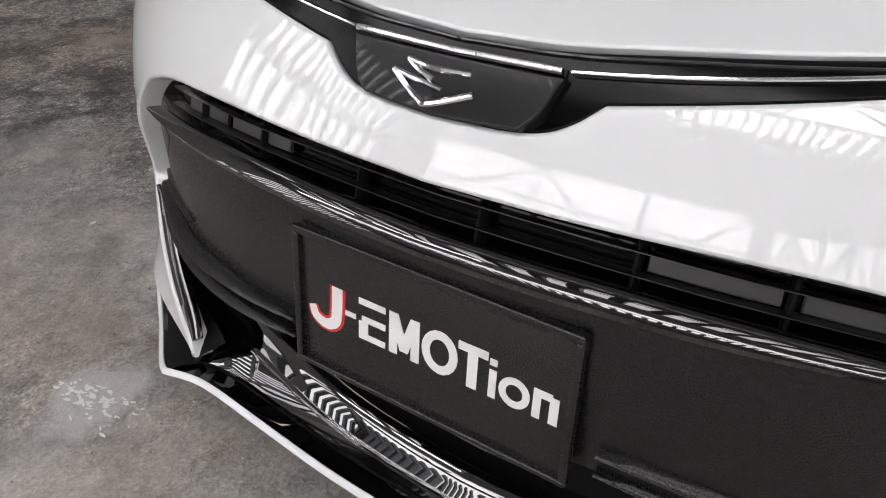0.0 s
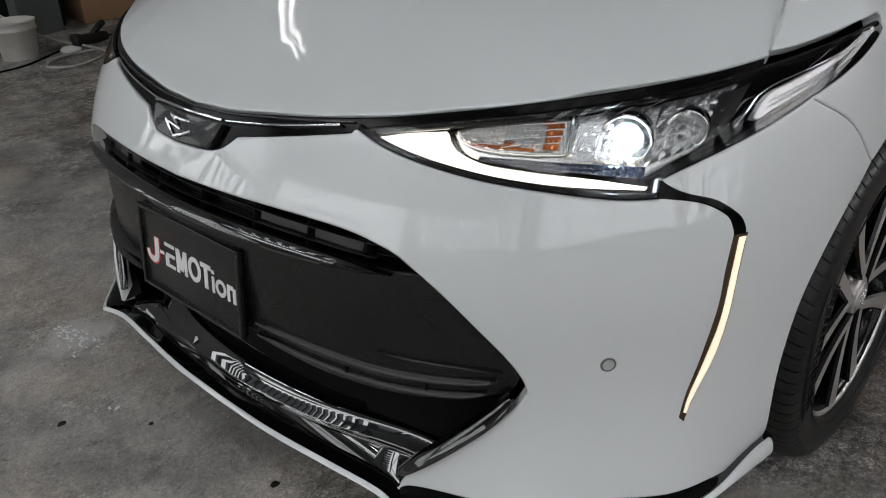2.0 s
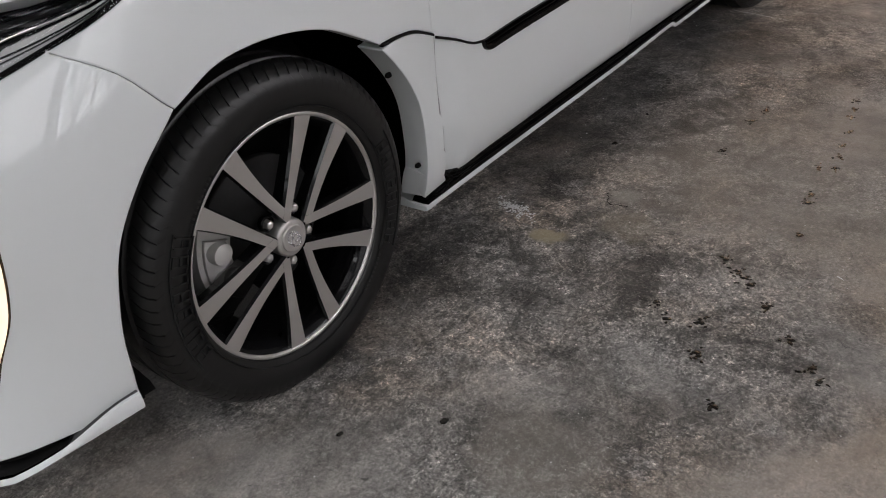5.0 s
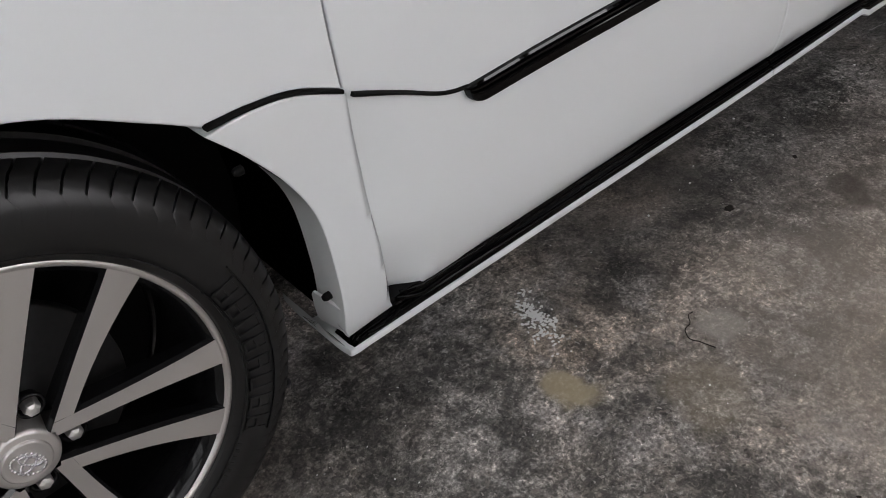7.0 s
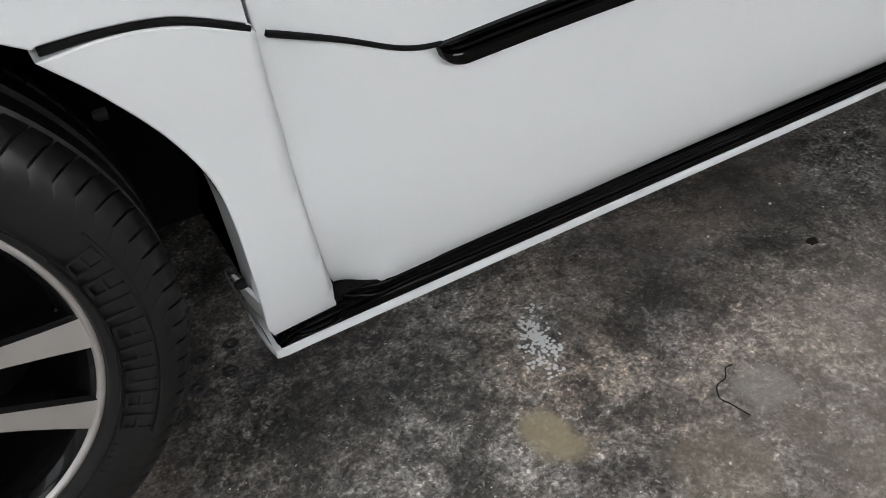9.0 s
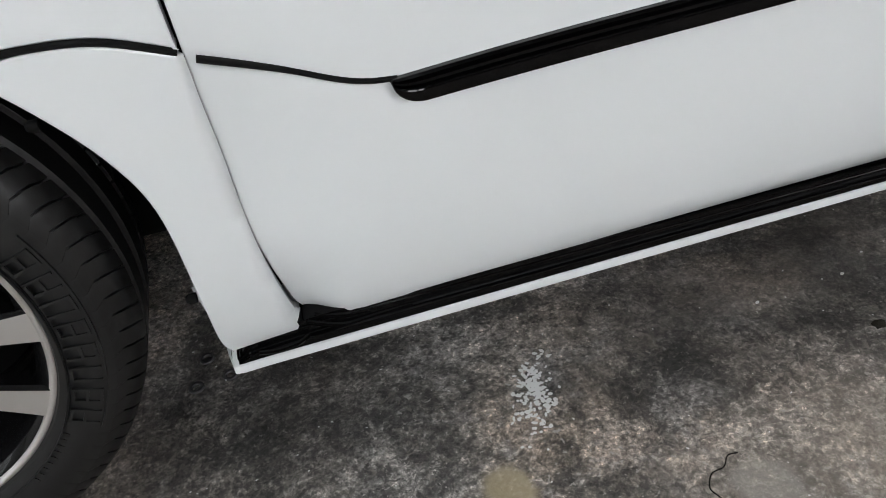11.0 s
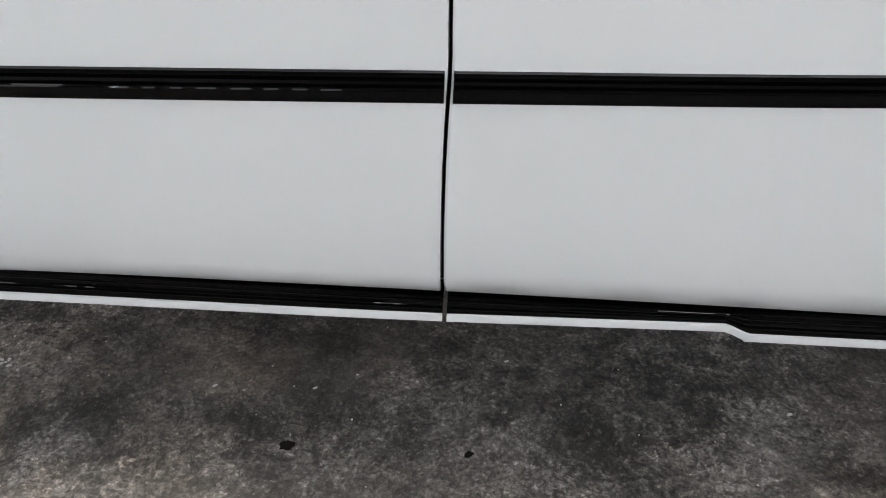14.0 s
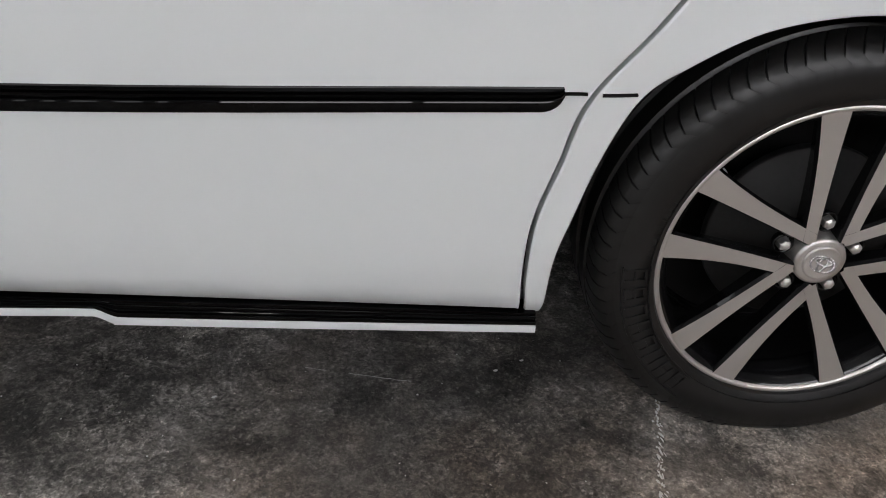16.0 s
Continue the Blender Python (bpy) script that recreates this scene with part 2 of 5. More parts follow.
SENSOR = surface("dark grey ring", (0.13, 0.13, 0.13), 0.45, grain=500, wear=0.1)
SILVER = surface("satin silver", (0.66, 0.66, 0.65), 0.30, metal=0.35, grain=300, wear=0.15)
MARK = surface("raised rubber lettering", (0.0085, 0.0088, 0.0092), 0.35, grain=300, wear=0.3)
LENS = clear("clear lens")
GLASS = surface("tinted glass", (0.012, 0.014, 0.015), 0.05, coat=1.0, grain=200, wear=0.1)
LAMP_WHITE = glow("daytime light", (1.0, 0.92, 0.80), 3.4)
LAMP_BLADE = glow("position light", (1.0, 0.83, 0.62), 1.5)
LAMP_BEAM = glow("beam lens", (0.78, 0.93, 1.0), 1.15)
DARKBLUE = surface("dark blue-black chrome", (0.010, 0.014, 0.030), 0.18, metal=0.3, grain=200, wear=0.4)
AMBER = surface("amber reflector", (0.50, 0.15, 0.04), 0.25, metal=0.5, grain=200, wear=0.3)
FACET = surface("silver reflector", (0.80, 0.80, 0.80), 0.22, metal=0.85, grain=60, wear=0.2, bump=0.5)
CONCRETE = concrete()
PLASTER = surface("dirty grey wall", (0.30, 0.30, 0.29), 0.85, grain=40, wear=0.35, bump=0.3, spots=1.2)
SHEET = surface("roof sheet", (0.34, 0.35, 0.36), 0.55, metal=0.2, grain=60, wear=0.3, spots=1.5)
FRAME_STEEL = surface("painted steel", (0.10, 0.11, 0.12), 0.5, grain=120, wear=0.3)
YARD = glow("bright yard", (0.97, 0.98, 1.0), DAY)
SKYLIGHT = glow("translucent roof sheet", (0.98, 0.98, 1.0), 4.2)
SKYLIGHT_FRONT = glow("clear roof sheet", (0.98, 0.99, 1.0), 8.0)
LIP_FILL_GLOW = glow("added glow for the lip", (0.98, 0.99, 1.0), 6.5)
YARD_SIDE = glow("bright side yard", (0.985, 0.965, 1.0), 13.5)
YARD_CORNER = glow("bright corner yard", (0.97, 0.97, 1.0), 2.2)
FILL_TUBE = glow("unseen fill tube", (0.97, 0.99, 1.0), 45.0)
TUBE_GLOW = glow("fluorescent tube", (1.0, 0.98, 0.97), TUBE)
BUCKET = surface("white bucket plastic", (0.62, 0.60, 0.56), 0.45, grain=80, wear=0.25, spots=12)
CARD = surface("cardboard", (0.34, 0.20, 0.11), 0.85, grain=90, wear=0.25, bump=0.2, spots=5)
CRATE = surface("blue grey plastic", (0.035, 0.05, 0.085), 0.5, grain=90, wear=0.3)
BOXGREY = surface("grey board", (0.10, 0.115, 0.11), 0.7, grain=60, wear=0.3)
HOSE = surface("grey hose", (0.36, 0.36, 0.33), 0.55, grain=120, wear=0.2)
PAINTCHIP = surface("white paint chips", (0.80, 0.81, 0.80), 0.7, grain=120, wear=0.2)
WET = surface("oil drops", (0.022, 0.020, 0.017), 0.12, grain=60, wear=0.3)


# ---- small mesh tools ----
def spline(points, n=10):
    p = np.array(points, float)
    q = np.vstack([2 * p[0] - p[1], p, 2 * p[-1] - p[-2]])
    out = []
    for a, b, c, d in zip(q, q[1:], q[2:], q[3:]):
        for k in range(n):
            t = k / n
            out.append(0.5 * (2 * b + (c - a) * t + (2 * a - 5 * b + 4 * c - d) * t * t + (3 * b - a - 3 * c + d) * t ** 3))
    return np.array(out + [p[-1]])


def chain(*runs, n=8):
    """One closed outline from several smooth runs that meet at corners."""
    out = [q for run in runs for q in spline(run, n if len(run) > 2 else 1)]
    keep = [out[0]]
    for q in out[1:]:
        if np.hypot(*(q - keep[-1])) > 1e-4:
            keep.append(q)
    if np.hypot(*(keep[0] - keep[-1])) < 1e-4:
        keep.pop()
    return np.array(keep)


def both_sides(half):
    """An outline from its half with u >= 0, which begins and ends on the middle line."""
    half = np.array(half, float)
    return chain_raw(np.vstack([half, half[::-1] * (-1, 1)]))


def chain_raw(points):
    keep = [points[0]]
    for q in points[1:]:
        if np.hypot(*(q - keep[-1])) > 1e-4:
            keep.append(q)
    if np.hypot(*(keep[0] - keep[-1])) < 1e-4:
        keep.pop()
    return np.array(keep)


def part(name, bm, material, parent=None, label="", smooth=True):
    me = bpy.data.meshes.new(name)
    bm.to_mesh(me)
    bm.free()
    for m in material if isinstance(material, (list, tuple)) else [material]:
        me.materials.append(m)
    if smooth:
        for p in me.polygons:
            p.use_smooth = True
    ob = new(name, me)
    if parent:
        ob.parent = parent
    return tagged(ob, label)


def from_lists(name, verts, faces, material, parent=None, label="", normals=None, slots=None, smooth=True):
    me = bpy.data.meshes.new(name)
    me.from_pydata([tuple(map(float, v)) for v in verts], [], [tuple(map(int, f)) for f in faces])
    for m in material if isinstance(material, (list, tuple)) else [material]:
        me.materials.append(m)
    for k, p in enumerate(me.polygons):
        p.use_smooth = smooth
        if slots is not None:
            p.material_index = slots[k]
    if normals is not None:
        me.normals_split_custom_set_from_vertices([tuple(map(float, v)) for v in normals])
    ob = new(name, me)
    if parent:
        ob.parent = parent
    return tagged(ob, label)


def box(bm, x0, x1, y0, y1, z0, z1, bevel=0.0, m=None):
    made = bmesh.ops.create_cube(bm, size=1.0, matrix=Matrix.LocRotScale(((x0 + x1) / 2, (y0 + y1) / 2, (z0 + z1) / 2), None, (x1 - x0, y1 - y0, z1 - z0)))
    vs = made["verts"]
    if bevel:
        out = bmesh.ops.bevel(bm, geom=list({e for v in vs for e in v.link_edges}), offset=bevel, segments=2, affect="EDGES", profile=0.6)
        vs = list({v for f in out["faces"] for v in f.verts} | {v for v in vs if v.is_valid})
    if m is not None:
        bmesh.ops.transform(bm, matrix=m, verts=vs)
    return vs


def lathe(bm, profile, segs=48, axis="Y", close=False, squash=None):
    """Turns a profile of (radius, along) round an axis."""
    rings = []
    for k in range(segs):
        a = 2 * math.pi * k / segs
        row = []
        for j, (r, h) in enumerate(profile):
            rr = r + (squash(j, a) if squash else 0)
            p = (rr * math.cos(a), h, rr * math.sin(a)) if axis == "Y" else (rr * math.cos(a), rr * math.sin(a), h)
            row.append(bm.verts.new(p))
        rings.append(row)
    count = len(profile)
    for k in range(segs):
        a, b = rings[k], rings[(k + 1) % segs]
        for j in range(count if close else count - 1):
            j2 = (j + 1) % count
            bm.faces.new((a[j], b[j], b[j2], a[j2]))
    return rings


def loft(name, rows, material, parent=None, label="", caps=False, loop=False, crease=38):
    """A sheet through rows of points; loop closes each row."""
    rows = [np.array(r, float) for r in rows]
    n = len(rows[0])
    verts = np.vstack(rows)
    faces = []
    for k in range(len(rows) - 1):
        for j in range(n if loop else n - 1):
            j2 = (j + 1) % n
            faces.append((k * n + j, k * n + j2, (k + 1) * n + j2, (k + 1) * n + j))
    if caps:
        faces.append(tuple(range(n - 1, -1, -1)))
        faces.append(tuple((len(rows) - 1) * n + j for j in range(n)))
    bm = bmesh.new()
    vs = [bm.verts.new(v) for v in verts]
    for f in faces:
        bm.faces.new([vs[i] for i in f])
    bmesh.ops.recalc_face_normals(bm, faces=bm.faces[:])
    ob = part(name, bm, material, parent, label)
    me = ob.data
    me.set_sharp_from_angle(angle=radians(crease))
    return ob


def tube(name, points, radius, material, parent=None, label="", segs=8, smooth=6):
    """A round cord or bar along a smooth line."""
    p = spline(points, smooth) if len(points) > 2 else np.array(points, float)
    rows = []
    for k, q in enumerate(p):
        d = p[min(k + 1, len(p) - 1)] - p[max(k - 1, 0)]
        d = d / np.linalg.norm(d)
        a = np.cross(d, (0, 0, 1) if abs(d[2]) < 0.9 else (1, 0, 0))
        a = a / np.linalg.norm(a)
        b = np.cross(d, a)
        rows.append([q + radius * (math.cos(t) * a + math.sin(t) * b) for t in np.linspace(0, 2 * math.pi, segs, endpoint=False)])
    return loft(name, rows, material, parent, label, caps=True, loop=True)


# ---- the car's outer form ----
# x runs from the nose to the tail, y from the middle to the side, z up.
PLAN = spline([(0.018, 0), (0.024, -0.15), (0.045, -0.3), (0.092, -0.45), (0.18, -0.6), (0.293, -0.722), (0.43, -0.82), (0.60, -0.880), (0.80, -0.903),
               (1.1, -0.903), (1.5, -0.890), (2.2, -0.884), (3.0, -0.878), (3.6, -0.880), (4.1, -0.893), (4.5, -0.84), (4.72, -0.7), (4.80, -0.45), (4.82, 0)], 20)
ARC = np.r_[0, np.cumsum(np.linalg.norm(np.diff(PLAN, axis=0), axis=1))]
TAIL = ARC[-1]


def step_up(a, b, x):
    t = np.clip((x - a) / (b - a), 0, 1)
    return t * t * (3 - 2 * t)


def skin_at(u, z):
    """The painted skin: u metres round the plan from the nose's middle (plus: the near side), z the height."""
    u, z = np.asarray(u, float), np.asarray(z, float)
    side = np.where(u < 0, -1.0, 1.0)
    x, y = np.interp(abs(u), ARC, PLAN[:, 0]), np.interp(abs(u), ARC, PLAN[:, 1])
    w = 1 - step_up(0.42, 0.85, x)
    x = x + w * 1.24 * np.clip(z - 0.5, 0, 1) ** 2
    x = x - np.clip(0.45 - z, 0, 1) ** 2 * np.where(u < 0, 1.1, 1.6) * step_up(0.05, 0.25, x) * w
    inn = np.clip(z - 0.62, 0, 1) ** 2 * 0.55 + (np.clip(0.36 - z, 0, 1) ** 2 * 1.0 + np.clip(0.262 - z, 0, 1) ** 2 * np.interp(x, (1.0, 1.25, 1.5, 1.75, 2.1, 2.4), (10, 1.0, 2.5, 3.5, 8, 10))) * (1 - w)
    inn = inn + 2.6 * np.clip(z - 0.84, 0, 1) ** 2 * (1 - step_up(1.2, 1.8, x)) * (1 - step_up(1.08, 1.12, z) * 0.5)
    y = y * (1 - inn / 0.9 * np.minimum(1, abs(y) / 0.6))
    x = x + np.interp(x, (1.43, 1.63, 2.85, 3.5), (0.0, -0.0145, -0.017, -0.008))
    return np.stack([x, side * y, z + 0 * x], -1)


HOOD_MID = spline([(0.06, 0.72), (0.10, 0.770), (0.172, 0.812), (0.235, 0.850), (0.335, 0.905), (0.39, 0.935), (0.56, 1.003), (0.68, 1.050), (0.82, 1.105), (1.05, 1.185), (1.3, 1.26)], 10)


def hood_at(x, y):
    x, y = np.asarray(x, float), np.asarray(y, float)
    front = np.interp(abs(y), (0, 0.09, 0.2, 0.353, 0.478, 0.614, 0.723, 0.781), (0.106, 0.112, 0.127, 0.168, 0.231, 0.340, 0.471, 0.575))
    fit = np.interp(abs(y), (0, 0.09, 0.2, 0.353, 0.478, 0.614, 0.723, 0.782), (-0.012, -0.010, -0.002, 0.008, 0.008, -0.003, -0.015, -0.023))
    return np.stack([x, y, np.interp(x, HOOD_MID[:, 0], HOOD_MID[:, 1]) - 0.136 * (y / 0.803) ** 2 + fit * (1 - step_up(0.0, 0.32, x - front))], -1)


def normal_at(fn, a, b, e=2e-3):
    d = np.cross(fn(a + e, b) - fn(a - e, b), fn(a, b + e) - fn(a, b - e))
    return d / np.linalg.norm(d, axis=-1, keepdims=True)


def inside(points, ring):
    x, y = points[:, 0], points[:, 1]
    hit = np.zeros(len(points), bool)
    for (x0, y0), (x1, y1) in zip(ring, np.roll(ring, -1, axis=0)):
        if y0 != y1:
            hit ^= ((y0 > y) != (y1 > y)) & (x < (x1 - x0) * (y - y0) / (y1 - y0) + x0)
    return hit


def bent_edge(line, width, insets, to_rear):
    """The skin with a panel edge that bends inward over some width: line gives the edge's u by height, insets its depth."""
    (us, zs), (ds, hs) = np.array(line).T, np.array(insets).T

    def fn(u, z):
        p = skin_at(u, z)
        edge, deep = np.interp(z, zs, us), np.interp(z, hs, ds)
        wide = width if to_rear else width * (0.55 + 0.45 * step_up(0.21, 0.30, np.asarray(z, float)))
        d = np.clip((abs(u) - (edge - wide)) / wide, 0, 1.2) if to_rear else np.clip((edge + wide - abs(u)) / wide, 0, 1.2)
        p[..., 1] = p[..., 1] + np.sign(np.asarray(u, float)) * deep * (d if to_rear else d * d * (3 - 2 * np.minimum(d, 1)))
        return p
    return fn


def panel(name, ring, material, parent, label="", fn=skin_at, off=0.0, thick=0.02, step=0.03, round_off=0.0025):
    """A panel with the given outline on a form, with a rounded edge and a turned-in rim."""
    from mathutils.geometry import delaunay_2d_cdt
    ring = np.array(ring, float)
    area = np.sum(ring[:, 0] * np.roll(ring[:, 1], -1) - ring[:, 1] * np.roll(ring[:, 0], -1))
    if area < 0:
        ring = ring[::-1]
    dense = []
    for a, b in zip(ring, np.roll(ring, -1, axis=0)):
        k = max(1, int(np.hypot(*(b - a)) / step))
        dense += [a + (b - a) * t / k for t in range(k)]
    ring = np.array(dense)
    e0, e1 = ring - np.roll(ring, 1, axis=0), np.roll(ring, -1, axis=0) - ring
    n0 = np.stack([e0[:, 1], -e0[:, 0]], -1) / np.maximum(np.hypot(*e0.T), 1e-9)[:, None]
    n1 = np.stack([e1[:, 1], -e1[:, 0]], -1) / np.maximum(np.hypot(*e1.T), 1e-9)[:, None]
    out2 = n0 + n1
    out2 /= np.maximum(np.hypot(*out2.T), 0.6)[:, None]
    inner = ring - out2 * round_off
    lo, hi = ring.min(0), ring.max(0)
    gx, gy = np.meshgrid(np.arange(lo[0] + step / 2, hi[0], step), np.arange(lo[1] + step / 2, hi[1], step))
    grid = np.stack([gx.ravel(), gy.ravel()], -1)
    if len(grid):
        grid = grid[inside(grid, inner)]
    if len(grid):
        far = np.min(np.linalg.norm(grid[:, None] - inner[None], axis=-1), axis=1)
        grid = grid[far > step * 0.45]
    count = len(ring)
    pts = np.vstack([inner, grid]) if len(grid) else inner
    got = delaunay_2d_cdt([Vector(p) for p in pts], [(k, (k + 1) % count) for k in range(count)], [], 0, 1e-7)
    p2 = np.array([tuple(v) for v in got[0]])
    tris = np.array([f for f in got[2] if len(f) == 3])
    tris = tris[inside(p2[tris].mean(1), inner)]
    nrm = normal_at(fn, p2[:, 0], p2[:, 1])
    top = fn(p2[:, 0], p2[:, 1]) + off * nrm
    rn = normal_at(fn, ring[:, 0], ring[:, 1])
    rp = fn(ring[:, 0], ring[:, 1])
    outer = rp + (off - round_off) * rn
    side3 = rp - fn(inner[:, 0], inner[:, 1])
    side3 /= np.maximum(np.linalg.norm(side3, axis=1), 1e-9)[:, None]
    back = rp + (off - thick) * rn
    inn3, inn_n = fn(inner[:, 0], inner[:, 1]) + off * rn, rn
    mid_n = rn * 0.5 + side3 * 0.86
    base = len(top)
    verts = np.vstack([top, inn3, outer, outer, back])
    normals = np.vstack([nrm, inn_n, mid_n, side3, side3])
    i, o, o2, bk = base, base + count, base + 2 * count, base + 3 * count
    faces = [tuple(t) for t in tris]
    for k in range(count):
        j = (k + 1) % count
        faces.append((i + k, o + k, o + j, i + j))
        faces.append((o2 + k, bk + k, bk + j, o2 + j))
    return from_lists(name, verts, faces, material, parent, label, normals)


def mirrored(ring, side):
    return np.array(ring, float) * (side, 1)


# outlines of the near half, as (u, z)
HOOD_LINE = [(0, 0.767), (0.09, 0.771), (0.2, 0.782), (0.36, 0.797), (0.5, 0.813), (0.673, 0.831), (0.838, 0.847), (0.95, 0.861)]
TRIM_LOW = [(0, 0.704), (0.06, 0.706), (0.096, 0.711), (0.12, 0.722), (0.141, 0.738)]
TRIM_OUT = [(0.141, 0.738), (0.284, 0.761), (0.36, 0.773)]
LIGHT_LOW = [(0.36, 0.773), (0.372, 0.778), (0.421, 0.761), (0.49, 0.744), (0.579, 0.727), (0.679, 0.713), (0.775, 0.700), (0.834, 0.697)]
LIGHT_REAR = [(0.832, 0.722), (0.86, 0.733), (0.915, 0.751), (0.974, 0.770), (1.058, 0.798), (1.19, 0.832), (1.29, 0.858)]
SEAM = [(1.057, 0.799), (1.2, 0.746), (1.294, 0.671)]
ARCH_FRONT = [(1.294, 0.671), (1.212, 0.587), (1.147, 0.475), (1.127, 0.357), (1.150, 0.25), (1.180, 0.187)]
ARCH_TOP = [(1.294, 0.671), (1.403, 0.714), (1.525, 0.719), (1.644, 0.697), (1.744, 0.650), (1.795, 0.622)]
BUMPER_LOW = [(1.180, 0.187), (1.064, 0.210), (0.962, 0.220), (0.825, 0.2345), (0.69, 0.233), (0.575, 0.226), (0.505, 0.2145), (0.478, 0.199)]
MOUTH = [(0.478, 0.199), (0.492, 0.228), (0.532, 0.262), (0.598, 0.316), (0.654, 0.365), (0.679, 0.398), (0.681, 0.415), (0.660, 0.452), (0.620, 0.502), (0.561, 0.562),
         (0.497, 0.610), (0.455, 0.631), (0.385, 0.648), (0.27, 0.655), (0.138, 0.654), (0, 0.652)]
FENDER_LINE = [(1.800, 0.624), (1.854, 0.624), (1.912, 0.617), (1.9745, 0.593)]
FENDER_REAR = [(1.9735, 0.593), (1.9700, 0.66), (1.9710, 0.72), (1.9735, 0.78), (1.9755, 0.83), (1.983, 0.93), (1.990, 1.02)]
HOOD_SEAM = [(0.953, 0.864), (0.985, 0.930), (1.055, 1.003), (1.20, 1.075), (1.40, 1.12)]
FLARE_ARCH = [(1.795, 0.613), (1.836, 0.568), (1.880, 0.506), (1.908, 0.436), (1.917, 0.326), (1.920, 0.235), (1.9265, 0.2095)]
FLARE_CREASE = [(2.0160, 0.205), (2.0075, 0.24), (1.9998, 0.28), (1.9934, 0.32), (1.9882, 0.36), (1.9842, 0.40), (1.9818, 0.44), (1.9800, 0.48), (1.9765, 0.53), (1.9745, 0.587)]
DOOR_EDGE = [(2.0225, 0.222), (2.0150, 0.24), (2.0070, 0.28), (1.9993, 0.32), (1.9928, 0.36), (1.9885, 0.40), (1.9868, 0.44), (1.9845, 0.48), (1.9805, 0.53), (1.9790, 0.586)]
INSET = [(0.034, 0.20), (0.029, 0.24), (0.023, 0.28), (0.016, 0.32), (0.011, 0.36), (0.014, 0.40), (0.016, 0.44), (0.015, 0.50), (0.009, 0.56), (0.004, 0.59)]
REAR_SEAM = [(4.038, 0.229), (4.030, 0.317), (4.033, 0.404), (4.055, 0.492), (4.082, 0.590), (4.165, 0.706), (4.26, 0.86), (4.31, 1.02)]
REAR_ARCH = [(4.073, 0.226), (4.073, 0.33), (4.089, 0.408), (4.116, 0.511), (4.152, 0.594), (4.206, 0.640), (4.289, 0.690), (4.385, 0.717), (4.47, 0.723), (4.58, 0.707),
             (4.70, 0.647), (4.79, 0.55), (4.84, 0.42), (4.85, 0.27)]

car = tagged(new("car"), "pearl white minivan with black trim, headlights on, parked on the concrete", "car")

# ---- nose ----
nose_half = np.vstack([spline(TRIM_LOW), spline(TRIM_OUT), spline(LIGHT_LOW), spline(LIGHT_REAR[:5]), spline(SEAM), spline(ARCH_FRONT), spline(BUMPER_LOW), spline(MOUTH)])
bumper = panel("front_bumper", both_sides(nose_half), WHITE, car, "pearl white front bumper with a wide black mouth", step=0.02, thick=0.03, round_off=0.004)

hood_front = skin_at(*np.array(spline(HOOD_LINE)).T)[:, :2] + (0.005, 0)
hood_edge = skin_at(*np.array(spline(HOOD_SEAM)).T)[:, :2] * (1, 1) + (0.002, 0.004)
hood_half = np.vstack([hood_front, hood_edge, [(1.12, -0.45), (1.06, 0)]])
panel("hood", chain_raw(np.vstack([hood_half, hood_half[::-1] * (1, -1)])), WHITE, car, fn=hood_at, step=0.03, thick=0.02)

trim_half = np.vstack([spline(HOOD_LINE) - (0, 0.003), [(0.95, 0.846)], spline([(0.838, 0.830), (0.673, 0.813), (0.5, 0.796), (0.40, 0.783), (0.362, 0.774)]), spline(TRIM_OUT)[::-1], spline(TRIM_LOW)[::-1]])
trim = panel("nose_trim", both_sides(trim_half), TRIMBLACK, car, "gloss black trim under the hood edge", off=-0.006, step=0.02)


def on_skin(u, z, off=0.0):
    p = skin_at(u, z)
    return p + off * normal_at(skin_at, np.asarray(u, float), np.asarray(z, float))


def strip(name, line, half, off, material, parent, label="", proud=0.006, n=10, ends=1.0, wedge=0.0):
    """A rounded strip that follows a line on the skin."""
    p = spline(line, n)
    d = np.gradient(p, axis=0)
    d /= np.linalg.norm(d, axis=1)[:, None]
    up = np.stack([-d[:, 1], d[:, 0]], -1)
    rows = []
    for k, (q, v) in enumerate(zip(p, up)):
        t = k / (len(p) - 1)
        s = half * (1 - (1 - ends) * abs(2 * t - 1) ** 3)
        row = []
        for a, h in ((-1, -0.008), (-1, 0), (-0.8, 0.6), (-0.35, 1), (0.35, 1), (0.8, 0.6), (1, 0), (1, -0.008)):
            c = q + v * a * s
            row.append(on_skin(c[0], c[1], off + (h * proud - wedge * (a + 1) / 2 * (s / half) if h >= 0 else h)))
        rows.append(row)
    return loft(name, rows, material, parent, label, caps=True)


strip("chrome_strip", [(-0.102, 0.7535), (0, 0.7525), (0.102, 0.7535)], 0.0028, 0.004, CHROME, trim, proud=0.004)
for side in (1, -1):
    strip("chrome_strip", [(side * 0.108, 0.7545), (side * 0.2, 0.764), (side * 0.34, 0.781)], 0.0018, 0.0, CHROME, trim, proud=0.003)
    strip("trim_ridge", [(side * 0.002, 0.7625), (side * 0.1, 0.7655), (side * 0.2, 0.774), (side * 0.36, 0.787)], 0.0018, -0.005, SMOKED, trim, proud=0.003)
badge = panel("badge_plate", chain([(-0.104, 0.749), (0.104, 0.749)], [(0.104, 0.749), (0.092, 0.722), (0.078, 0.708)], [(0.078, 0.708), (0, 0.704), (-0.078, 0.708)], [(-0.078, 0.708), (-0.092, 0.722), (-0.104, 0.749)]),
              SMOKED, trim, "smoked badge plate with chrome lines", off=0.006, step=0.015, thick=0.016)


